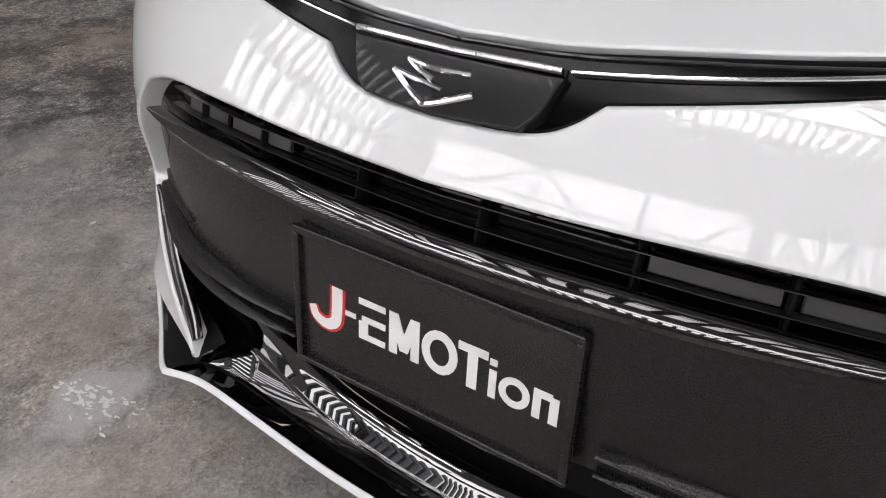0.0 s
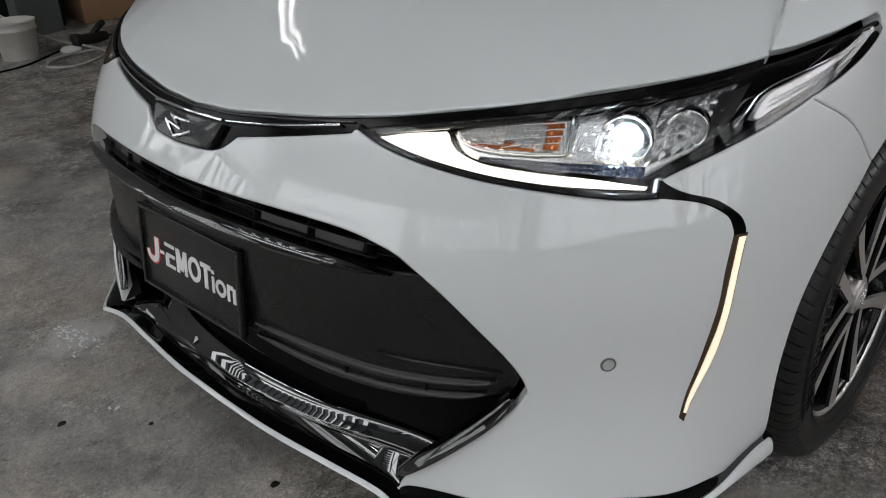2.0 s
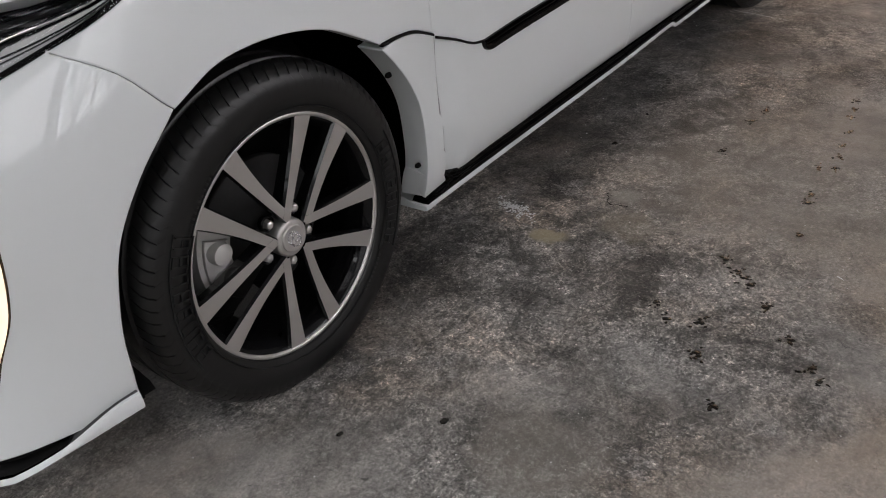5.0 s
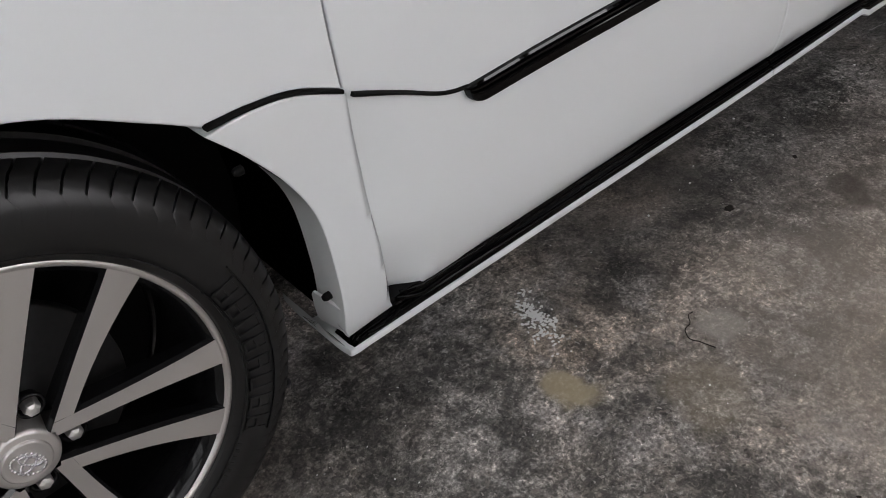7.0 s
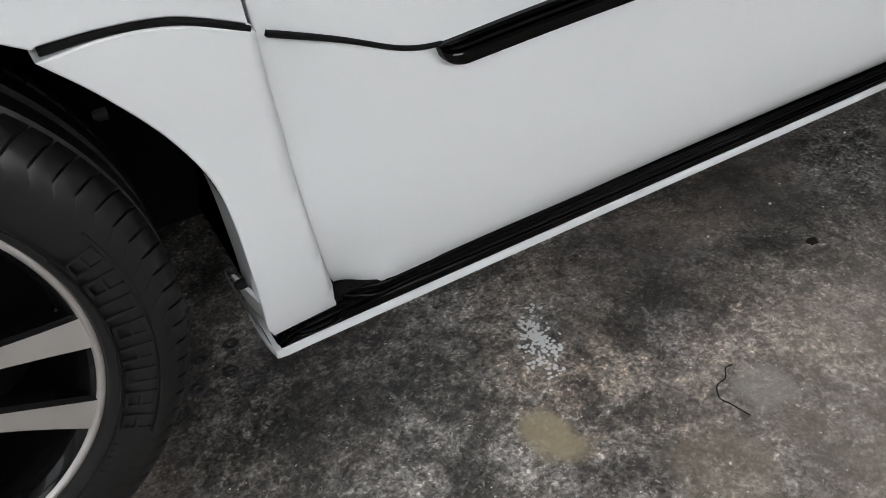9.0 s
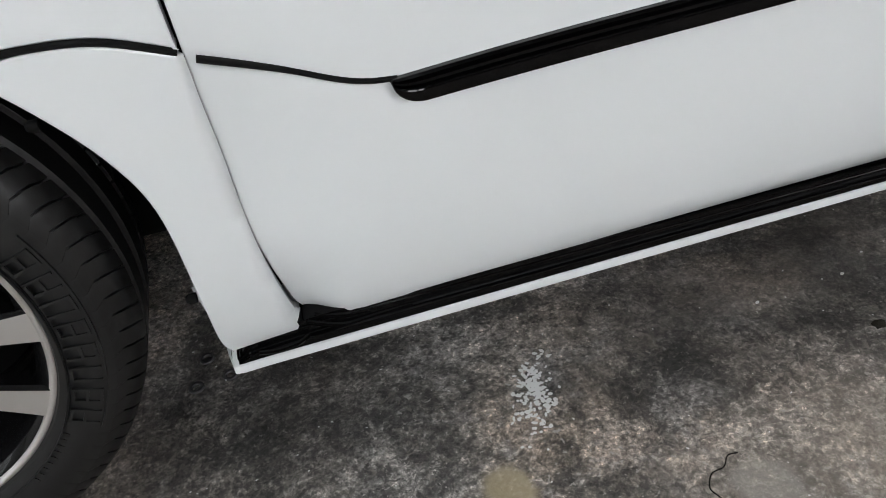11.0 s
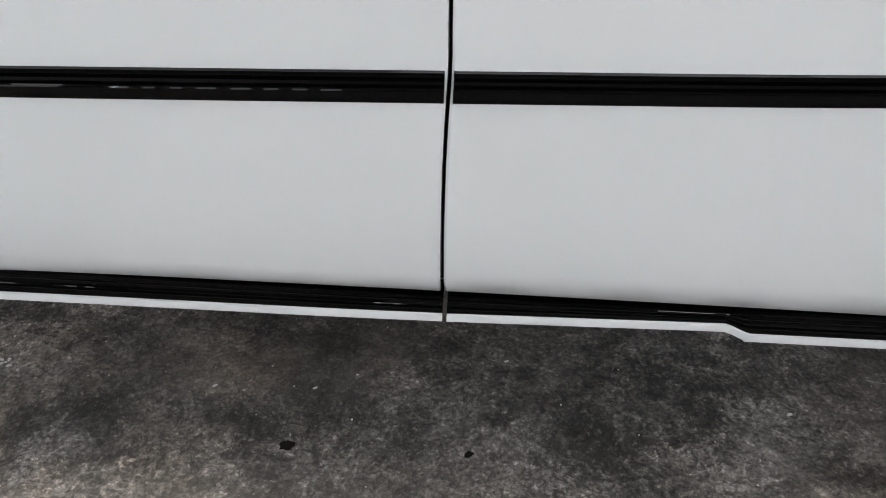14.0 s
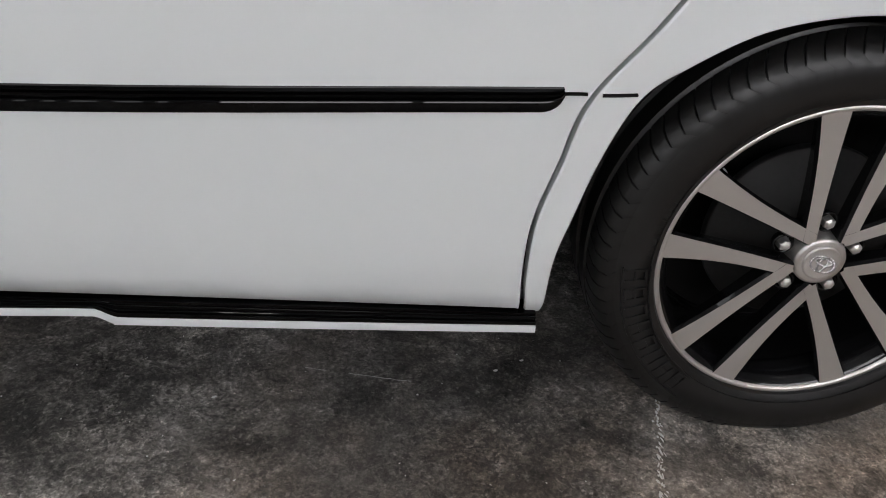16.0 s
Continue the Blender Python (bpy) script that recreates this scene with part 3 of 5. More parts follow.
def chrome_line(points, r=0.0030):
    tube("badge_line", [on_skin(a, b, 0.008) for a, b in points], r, CHROME, badge, segs=8)


chrome_line([(-0.048, 0.730), (-0.018, 0.7135), (-0.004, 0.7125), (0.034, 0.725)])
chrome_line([(-0.048, 0.730), (-0.028, 0.7275), (0.004, 0.7235)], 0.0024)
chrome_line([(-0.036, 0.7395), (-0.005, 0.7375), (0.028, 0.7385)])
chrome_line([(-0.032, 0.738), (-0.02, 0.733), (-0.006, 0.729)], 0.0032)

# the mouth: a satin panel, the slot above it, slats below and a gloss black border
mouth_half = spline(MOUTH)
panel("mouth_backing", both_sides(np.vstack([[(0, 0.22)], mouth_half - (0.0, 0.0)])), DARK, car, off=-0.125, step=0.03, thick=0.004)
face_half = np.vstack([spline([(0, 0.588), (0.25, 0.590), (0.40, 0.588), (0.51, 0.588)]), spline([(0.53, 0.586), (0.56, 0.556), (0.617, 0.497), (0.655, 0.446), (0.672, 0.414)]),
                       spline([(0.672, 0.414), (0.655, 0.392), (0.58, 0.378), (0.43, 0.376), (0.28, 0.392), (0, 0.400)])])
face = panel("mouth_panel", both_sides(face_half), SATIN, car, "satin black smooth mouth panel", off=-0.028, step=0.02, thick=0.03, round_off=0.003)
for side in (1, -1):
    strip("panel_groove", [(side * 0.497, 0.541), (side * 0.56, 0.549), (side * 0.585, 0.548)], 0.0007, -0.0285, DARK, face, proud=0.001)
    strip("panel_groove", [(side * 0.497, 0.541), (side * 0.52, 0.515), (side * 0.548, 0.488)], 0.0007, -0.0285, DARK, face, proud=0.001)
    strip("lower_slat", [(side * 0.185, 0.428), (side * 0.34, 0.413), (side * 0.46, 0.405), (side * 0.57, 0.406), (side * 0.635, 0.412)], 0.0095, -0.027, SATIN, face, proud=0.012, wedge=0.012 * side, ends=0.35)
    strip("lower_slat", [(side * 0.185, 0.404), (side * 0.33, 0.386), (side * 0.46, 0.380), (side * 0.57, 0.383), (side * 0.62, 0.392)], 0.0095, -0.027, SATIN, face, proud=0.012, wedge=0.012 * side, ends=0.35)
    strip("lower_slat", [(side * 0.44, 0.441), (side * 0.50, 0.434), (side * 0.57, 0.430), (side * 0.645, 0.426)], 0.004, -0.027, SATIN, face, proud=0.005, ends=0.3)
    for u in (0.375, 0.52):
        strip("slat_rib", [(side * u, 0.378), (side * u, 0.395), (side * u, 0.408)], 0.003, -0.029, DARK, face, proud=0.006)
for side in (1, -1):
    corner = chain([(0.36, 0.388), (0.58, 0.388), (0.70, 0.412)], [(0.70, 0.412), (0.63, 0.318), (0.56, 0.262)], [(0.56, 0.262), (0.46, 0.258), (0.36, 0.258)], [(0.36, 0.258), (0.36, 0.388)])
    panel("mouth_recess", mirrored(corner, side), DARK, car, off=-0.088, step=0.03, thick=0.01)
slot = panel("upper_slot", both_sides(np.vstack([spline(MOUTH[10:])[::-1] - (0, 0.002), spline([(0.51, 0.594), (0.40, 0.595), (0.25, 0.597), (0, 0.597)])])), GLOSS, car, "gloss black slot with thin slats", off=-0.045, step=0.025, thick=0.006)
for z in (0.6415, 0.6215):
    strip("slat", [(-0.44, z - 0.014), (-0.3, z - 0.004), (-0.15, z), (0, z - 0.001), (0.15, z), (0.3, z - 0.004), (0.44, z - 0.014)], 0.0013, -0.028, SLATE, slot, proud=0.006)
for u in (-0.36, -0.236, -0.092, 0.046, 0.190, 0.31, 0.42):
    strip("slot_post", [(u, 0.600), (u, 0.62), (u, 0.650 - 0.35 * max(0.0, abs(u) - 0.30) ** 1.3)], 0.0034, -0.034, DARK, slot, proud=0.008)
for side in (1, -1):
    fill = chain([(0.198, 0.6235), (0.304, 0.6195)], [(0.304, 0.6195), (0.304, 0.637)], [(0.304, 0.637), (0.198, 0.640)], [(0.198, 0.640), (0.198, 0.6235)])
    panel("slot_filler", mirrored(fill, side), GREYBLACK, slot, "dull grey ribbed filler", off=-0.033, step=0.02, thick=0.006)
    fill = chain([(0.318, 0.6185), (0.412, 0.6095)], [(0.412, 0.6095), (0.412, 0.6275)], [(0.412, 0.6275), (0.318, 0.6365)], [(0.318, 0.6365), (0.318, 0.6185)])
    panel("slot_filler", mirrored(fill, side), GREYBLACK, slot, "dull grey ribbed filler", off=-0.033, step=0.02, thick=0.006)
strip("gloss_blade", [(-0.475, 0.590), (-0.35, 0.596), (-0.2, 0.5985), (0, 0.5965), (0.2, 0.5985), (0.35, 0.596), (0.475, 0.590)], 0.0135, -0.010, PIANO, car, "gloss black blade across the mouth", proud=0.012, n=14, ends=0.15, wedge=0.0095)
for side in (1, -1):
    strip("mouth_border", [(side * 0.660, 0.396), (side * 0.635, 0.365), (side * 0.585, 0.320), (side * 0.52, 0.266), (side * 0.478, 0.230)], 0.013, -0.010, PIANO, car, proud=0.010, n=12, ends=0.45, wedge=-0.016 * side)

# ---- front lip ----
LIP_IN = [(0.040, 0.0, 0.174), (0.044, -0.16, 0.174), (0.059, -0.32, 0.174), (0.068, -0.41, 0.174), (0.067, -0.455, 0.174), (0.056, -0.503, 0.174)]
LIP_OUT = [(0.056, -0.503, 0.174), (0.072, -0.530, 0.174), (0.13, -0.602, 0.174), (0.22, -0.718, 0.177), (0.318, -0.820, 0.182), (0.350, -0.846, 0.186), (0.42, -0.868, 0.195), (0.552, -0.892, 0.203)]
LIP_WALL = [(0.074, 0.0, 0.158), (0.082, -0.2, 0.158), (0.096, -0.36, 0.159), (0.094, -0.435, 0.159), (0.080, -0.490, 0.157)]
lip_half = np.vstack([spline(LIP_IN, 10)[:-1], spline(LIP_OUT, 8)])
lip_line = np.vstack([lip_half[::-1], lip_half[1:] * (1, -1, 1)])[::-1]
out_h = np.gradient(lip_line, axis=0)
out_h = np.stack([-out_h[:, 1], out_h[:, 0], 0 * out_h[:, 0]], -1)
out_h /= np.linalg.norm(out_h, axis=1)[:, None]
if (out_h[len(out_h) // 2][0]) > 0:
    out_h = -out_h
rows_w, rows_b = [], []
for q, o in zip(lip_line, out_h):
    far = step_up(0.40, 0.53, q[0])
    tall, deep = 0.011 + 0.020 * far, 0.008 + 0.004 * far
    up = np.array((0, 0, 1.0))
    rows_w.append([q - o * 0.03 - up * 0.002, q - o * 0.005 - up * 0.001, q - o * 0.001 + up * 0.001, q + o * 0.001 + up * tall * 0.35, q - o * 0.0005 + up * tall * 0.7, q - o * 0.004 + up * tall * 0.95, q - o * deep * 0.8 + up * tall, q - o * deep + up * (tall - 0.002), q - o * deep - up * 0.004])
    rows_b.append([q - o * (deep - 0.001) + up * (tall - 0.003), q - o * 0.020 + up * (tall - 0.004), q - o * 0.050 + up * (tall + 0.001)])
lip = loft("front_lip", rows_w, WHITE, car, "black front lip with a white edge", caps=True)
loft("lip_ledge", rows_b, PIANO, lip, "gloss black ledge behind the white edge")
loft("undertray", [[(q[0] + 0.034, q[1] * 0.985, q[2] + 0.010), (max(q[0] + 0.04, 0.30), q[1] * 0.96, q[2] + 0.014), (max(q[0] + 0.045, 0.52), q[1] * 0.9, q[2] + 0.020)] for q in lip_line], DARK, lip, "black undertray")
# black body of the lip, between its edge and the bumper
for side in (1, -1):
    low = on_skin(*(np.array(spline(BUMPER_LOW[::-1], 10)) * (side, 1)).T, -0.008) * (1, side, 1)
    edge = spline(LIP_OUT, 10)
    rows = []
    for k in range(41):
        t = k / 40
        a = np.array([np.interp(t, np.linspace(0, 1, len(edge)), edge[:, c]) for c in range(3)])
        b = np.array([np.interp(t, np.linspace(0, 1, len(low)), low[:, c]) for c in range(3)])
        o = np.array((a[1] * 0 - 0.6, -0.5, 0)) * 0
        a = a + (0.010, 0.010, 0.010)
        mid = a * 0.55 + b * 0.45 + (0.012, 0.012, -0.004)
        rows.append([p * (1, side, 1) for p in (a, a * 0.8 + b * 0.2 + (0.004, 0.004, 0.001), mid, a * 0.2 + b * 0.8 + (0.01, 0.01, 0.0), b, b + (0.03, 0.03, 0.02))])
    loft("lip_body", rows, DARK, lip, "black lip body")
rows = []
for q in np.vstack([spline(LIP_WALL, 10)[::-1], (spline(LIP_WALL, 10) * (1, -1, 1))[1:]]):
    t = abs(q[1]) / 0.49
    s = 1 - 0.25 * t * t
    prof = [(0.004, 0.010), (0.003, 0.030), (0.004, 0.044), (0.002, 0.047), (0.0035, 0.0495), (0.0065, 0.0505), (0.0090, 0.0525), (0.0182, 0.0610), (0.0275, 0.0690), (0.0371, 0.0766), (0.046, 0.0800), (0.056, 0.081), (0.068, 0.083), (0.076, 0.100), (0.076, 0.245)]
    rows.append([(q[0] + dx * s + (0.26 * q[1] ** 2 + 0.015 * t ** 6) * step_up(0.02, 0.05, dz), q[1], q[2] + dz) for dx, dz in prof])
loft("lip_centre", rows, PIANO, lip, "gloss black lip centre")

# ---- dealer plate ----
plate_at = Matrix.LocRotScale((0.0455, 0.002, 0.4725), Euler((0, radians(6.5), 0)), None)
bm = bmesh.new()
box(bm, -0.006, 0.006, -0.165, 0.165, -0.0825, 0.0825, 0.006)
plate = part("dealer_plate", bm, PLATE, None)
plate.matrix_world = plate_at
tagged(plate, "black dealer plate with white and red shapes on the nose", "plate")
bm = bmesh.new()
for y0, y1, z0, z1 in ((-0.166, 0.166, 0.074, 0.083), (-0.166, 0.166, -0.083, -0.077), (-0.166, -0.158, -0.078, 0.075), (0.158, 0.166, -0.078, 0.075)):
    box(bm, -0.011, 0.0, y0, y1, z0, z1, 0.002)
part("plate_rim", bm, PLATE, plate)


def logo(name, strokes, material, depth=-0.0068):
    """Flat raised shapes on the plate: strokes as (y0, y1, z0, z1), read from the left."""
    bm = bmesh.new()
    for y0, y1, z0, z1 in strokes:
        box(bm, depth, -0.005, -y1, -y0, z0, z1)
    return part(name, bm, material, plate, smooth=False)


def ring_shape(y, z, ry, rz, w, material):
    bm = bmesh.new()
    loops = []
    for rr in (1.0, 0.0):
        a, b = ry - (1 - rr) * w, rz - (1 - rr) * w
        loops.append([bm.verts.new((-0.0068, -(y + a * math.cos(t)), z + b * math.sin(t))) for t in np.linspace(0, 2 * math.pi, 20, endpoint=False)])
    for k in range(20):
        bm.faces.new((loops[0][k], loops[0][(k + 1) % 20], loops[1][(k + 1) % 20], loops[1][k]))
    ex = bmesh.ops.extrude_face_region(bm, geom=bm.faces[:])
    bmesh.ops.translate(bm, vec=(0.0018, 0, 0), verts=[v for v in ex["geom"] if isinstance(v, bmesh.types.BMVert)])
    bmesh.ops.recalc_face_normals(bm, faces=bm.faces[:])
    part("logo_shape", bm, material, plate, smooth=False)


def hook_shape(w, material, depth):
    line = spline([(-0.108, 0.026), (-0.109, 0.0), (-0.112, -0.016), (-0.124, -0.023), (-0.138, -0.018), (-0.143, -0.006)], 5)
    d = np.gradient(line, axis=0)
    d /= np.linalg.norm(d, axis=1)[:, None]
    s = np.stack([-d[:, 1], d[:, 0]], -1)
    fat = w * (1 - 0.35 * np.linspace(0, 1, len(line)) ** 2)[:, None]
    rows = [[(depth, -a[0], a[1]), (depth, -b[0], b[1]), (-0.005, -b[0], b[1]), (-0.005, -a[0], a[1])] for a, b in zip(line + s * fat, line - s * fat)]
    loft("logo_shape", rows, material, plate, caps=True, loop=True)


hook_shape(0.0105, RED, -0.0066)
hook_shape(0.0070, INK, -0.0072)
logo("logo_shape", [(-0.098, -0.084, -0.002, 0.004)], INK)
logo("logo_shape", [(-0.080, -0.046, 0.019, 0.026), (-0.076, -0.046, -0.001, 0.006), (-0.080, -0.046, -0.022, -0.015), (-0.080, -0.068, -0.015, -0.001)], INK)
logo("logo_shape", [(-0.041, -0.031, -0.022, 0.026), (-0.014, -0.004, -0.022, 0.026), (-0.041, -0.031, 0.020, 0.026)], INK)
loft("logo_shape", [[(d, 0.041, 0.026), (d, 0.030, 0.026), (d, 0.0225, 0.004), (d, 0.015, 0.026), (d, 0.004, 0.026), (d, 0.0175, -0.016), (d, 0.0275, -0.016)] for d in (-0.0069, -0.005)], INK, plate, caps=True, loop=True)
ring_shape(0.020, 0.002, 0.021, 0.0245, 0.0095, INK)
logo("logo_shape", [(0.041, 0.074, 0.017, 0.026), (0.052, 0.063, -0.022, 0.017)], INK)
logo("logo_shape", [(0.076, 0.084, -0.022, 0.009), (0.076, 0.084, 0.014, 0.021)], INK)
ring_shape(0.1035, -0.006, 0.0165, 0.0165, 0.0075, INK)
logo("logo_shape", [(0.123, 0.131, -0.022, 0.010), (0.131, 0.142, 0.002, 0.010), (0.140, 0.149, -0.022, 0.007)], INK)

# ---- headlights ----
def facets(name, side, u0, u1, low, high, nu, nz, off, deep, parent, seed=3, material=None, label="faceted silver reflector"):
    """A sheet of small pyramids between two heights given along u."""
    rnd = random.Random(seed)
    bm = bmesh.new()
    us = np.linspace(u0, u1, nu + 1)
    grid = [[bm.verts.new(on_skin(side * u, z, off)) for z in np.linspace(np.interp(u, *zip(*low)), np.interp(u, *zip(*high)), nz + 1)] for u in us]
    for a, b in zip(grid, grid[1:]):
        for j in range(nz):
            c = sum((v.co for v in (a[j], b[j], b[j + 1], a[j + 1])), Vector()) / 4
            n = (b[j].co - a[j].co).cross(a[j + 1].co - a[j].co).normalized() * side
            t = rnd.uniform(0.25, 0.75)
            c = c * 0.6 + (a[j].co * (1 - t) + b[j + 1].co * t) * 0.4 + n * deep * rnd.uniform(0.5, 1.3)
            top = bm.verts.new(c)
            q = (a[j], b[j], b[j + 1], a[j + 1])
            for x, y in zip(q, q[1:] + q[:1]):
                bm.faces.new((x, y, top))
    return part(name, bm, material or FACET, parent, label, smooth=False)


def headlight(side):
    top = [(1.300, 0.878), (1.19, 0.872), (1.08, 0.862), (0.95, 0.846), (0.838, 0.830), (0.673, 0.813), (0.5, 0.796), (0.40, 0.784)]
    ring = mirrored(chain(LIGHT_LOW[1:], [LIGHT_LOW[-1], LIGHT_REAR[0]], LIGHT_REAR, [LIGHT_REAR[-1], (1.312, 0.868), (1.300, 0.878)], top, [(0.40, 0.784), (0.372, 0.778)]), side)
    k = dict(fn=skin_at)
    lamp = panel("headlight", ring, GLOSS, car, "clear headlight, lit, with black surround", off=-0.050, step=0.02, thick=0.004)
    rim = panel("lens", ring, LENS, lamp, "clear plastic lens", off=0.001, step=0.02, thick=0.003)
    rim.visible_shadow = False
    edge = [np.array(q) for q in ring]
    strip("lens_border", mirrored(LIGHT_LOW[1:], side) + (0, 0.004), 0.0045, -0.004, GLOSS, lamp, proud=0.004)
    strip("lens_border", mirrored(LIGHT_REAR, side) + (0, 0.004), 0.005, -0.004, GLOSS, lamp, proud=0.004)
    strip("lens_border", mirrored(top, side) - (0, 0.002), 0.004, -0.004, GLOSS, lamp, proud=0.004)
    bowl = chain([(0.508, 0.792), (0.60, 0.802), (0.75, 0.815), (0.935, 0.838)], [(0.935, 0.838), (0.925, 0.79), (0.900, 0.760)], [(0.900, 0.760), (0.845, 0.738), (0.822, 0.727)], [(0.822, 0.727), (0.72, 0.740), (0.62, 0.751), (0.545, 0.762), (0.508, 0.792)])
    panel("reflector", mirrored(bowl, side), FACET, lamp, "bright silver reflector", off=-0.044, step=0.012, thick=0.004)
    day = chain([(0.401, 0.776), (0.445, 0.784), (0.503, 0.789)], [(0.503, 0.789), (0.512, 0.777), (0.535, 0.762), (0.576, 0.749), (0.65, 0.739), (0.73, 0.729), (0.821, 0.713)],
                [(0.821, 0.713), (0.818, 0.709)], [(0.818, 0.709), (0.691, 0.722), (0.568, 0.739), (0.483, 0.752), (0.436, 0.764), (0.401, 0.776)])
    panel("daytime_light", mirrored(day, side), LAMP_WHITE, lamp, "glowing white crescent light", off=-0.018, step=0.015, thick=0.02)
    pod = chain([(0.516, 0.793), (0.548, 0.799), (0.60, 0.804), (0.677, 0.810)], [(0.677, 0.810), (0.688, 0.762)], [(0.688, 0.762), (0.641, 0.762), (0.567, 0.768), (0.527, 0.779), (0.516, 0.793)])
    panel("indicator_pod", mirrored(pod, side), FACET, lamp, "faceted silver indicator pod", off=-0.026, step=0.008, thick=0.012)
    facets("reflector_facets", side, 0.530, 0.676, [(0.53, 0.780), (0.567, 0.770), (0.676, 0.764)], [(0.53, 0.793), (0.60, 0.803), (0.676, 0.808)], 20, 5, -0.023, 0.004, lamp, 3)
    facets("reflector_facets", side, 0.690, 0.800, [(0.690, 0.760), (0.80, 0.742)], [(0.690, 0.811), (0.80, 0.822)], 9, 6, -0.040, 0.006, lamp, 5)
    facets("reflector_facets", side, 0.560, 0.815, [(0.56, 0.757), (0.62, 0.749), (0.72, 0.738), (0.815, 0.724)], [(0.56, 0.762), (0.64, 0.757), (0.72, 0.750), (0.815, 0.740)], 26, 2, -0.034, 0.002, lamp, 7, DARKBLUE, "dark ribbed lower chamber")
    facets("reflector_facets", side, 0.815, 0.925, [(0.815, 0.742), (0.89, 0.762), (0.925, 0.785)], [(0.815, 0.823), (0.925, 0.834)], 6, 5, -0.040, 0.008, lamp, 9)
    for z in (0.7985, 0.7905, 0.782, 0.774):
        strip("reflector_rib", [(side * max(0.530, 0.60 - (z - 0.77) * 0.9), z - 0.003), (side * 0.62, z), (side * 0.676, z + 0.002)], 0.0012, -0.018, FACET, lamp, proud=0.004, n=4)
    for u, z in ((0.650, 0.801), (0.656, 0.7925), (0.600, 0.775)):
        strip("amber_reflector", [(side * (u - 0.006), z), (side * u, z), (side * (u + 0.006), z)], 0.0028, -0.020, AMBER, lamp, proud=0.004, n=3)
    facets("amber_reflector", side, 0.652, 0.674, [(0.652, 0.768), (0.674, 0.767)], [(0.652, 0.800), (0.674, 0.803)], 3, 5, -0.0195, 0.003, lamp, 11, AMBER, "amber prism block")
    # amber colour here stands in for the indicator's reflection in the silver
    facets("amber_reflector", side, 0.545, 0.64, [(0.545, 0.773), (0.64, 0.766)], [(0.545, 0.777), (0.64, 0.770)], 12, 1, -0.0205, 0.002, lamp, 12, AMBER, "amber facets painted as indicator reflection")
    strip("pod_edge", mirrored([(0.682, 0.811), (0.686, 0.79), (0.690, 0.762)], side), 0.002, -0.018, CHROME, lamp, proud=0.006)
    for name, u, z, r, mat in (("projector", 0.776, 0.783, 0.031, LAMP_BEAM), ("high_beam", 0.868, 0.789, 0.024, FACET)):
        c = on_skin(side * u, z, -0.040)
        n = normal_at(skin_at, np.array(side * u), np.array(z))
        ax = Vector((-0.93, -0.35 * side, -0.05)).normalized()
        m = Matrix.Translation(c) @ ax.to_track_quat("Y", "Z").to_matrix().to_4x4()
        bm = bmesh.new()
        lathe(bm, [(r * 1.22, -0.012), (r * 1.24, 0.010), (r * 1.14, 0.015), (r * 1.02, 0.008), (r * 0.98, -0.004)], 40)
        bmesh.ops.transform(bm, matrix=m, verts=bm.verts[:])
        part(name + "_ring", bm, CHROME, lamp)
        bm = bmesh.new()
        if mat is LAMP_BEAM:
            lathe(bm, [(r * 0.74 * math.cos(a), 0.004 + 0.55 * r * math.sin(a)) for a in np.linspace(0, math.pi / 2 - 0.01, 10)], 40)
        else:
            lathe(bm, [(r, 0.004), (r * 0.8, -0.006), (r * 0.5, -0.012), (r * 0.05, -0.014)], 12)
        bmesh.ops.transform(bm, matrix=m, verts=bm.verts[:])
        part(name, bm, mat, lamp, "bright projector lens" if mat is LAMP_BEAM else "")
        if mat is LAMP_BEAM:
            bulb = bpy.data.lights.new("beam_lamp", "POINT")
            bulb.energy, bulb.color, bulb.shadow_soft_size = 1.1, (0.80, 0.92, 1.0), 0.012
            new("beam_lamp", bulb).matrix_world = m @ Matrix.Translation((0, 0.030, 0))
    bezel = chain([(0.692, 0.812), (0.738, 0.817)], [(0.738, 0.817), (0.735, 0.752)], [(0.735, 0.752), (0.70, 0.757), (0.692, 0.812)])
    panel("bezel", mirrored(bezel, side), FACET, lamp, "silver bezel", off=-0.036, step=0.01, thick=0.01)
    cover = chain([(0.905, 0.825), (0.955, 0.835)], [(0.955, 0.835), (0.930, 0.775)], [(0.930, 0.775), (0.890, 0.757)], [(0.890, 0.757), (0.905, 0.825)])
    panel("bezel", mirrored(cover, side), SMOKED, lamp, off=-0.034, step=0.015, thick=0.01)
    tail = chain([(0.962, 0.786), (0.977, 0.809), (1.0, 0.820), (1.08, 0.836), (1.245, 0.860)], [(1.245, 0.860), (1.16, 0.836), (1.06, 0.808), (1.0, 0.792)], [(1.0, 0.792), (0.975, 0.783), (0.962, 0.786)])
    panel("side_marker", mirrored(tail, side), SILVER, lamp, "long silver side marker", off=-0.020, step=0.012, thick=0.012)
    strip("marker_line", mirrored([(0.985, 0.804), (1.06, 0.820), (1.16, 0.841), (1.22, 0.853)], side), 0.0014, -0.017, SMOKED, lamp, proud=0.003)
    strip("marker_line", mirrored([(0.985, 0.797), (1.06, 0.8155), (1.16, 0.838)], side), 0.0010, -0.017, SMOKED, lamp, proud=0.003)
    strip("marker_edge", mirrored([(0.955, 0.812), (0.99, 0.826), (1.08, 0.841), (1.20, 0.860), (1.27, 0.868)], side), 0.0012, -0.015, CHROME, lamp, proud=0.003)
    strip("marker_edge", mirrored([(0.931, 0.778), (0.945, 0.795), (0.957, 0.812)], side), 0.0018, -0.018, CHROME, lamp, proud=0.004)
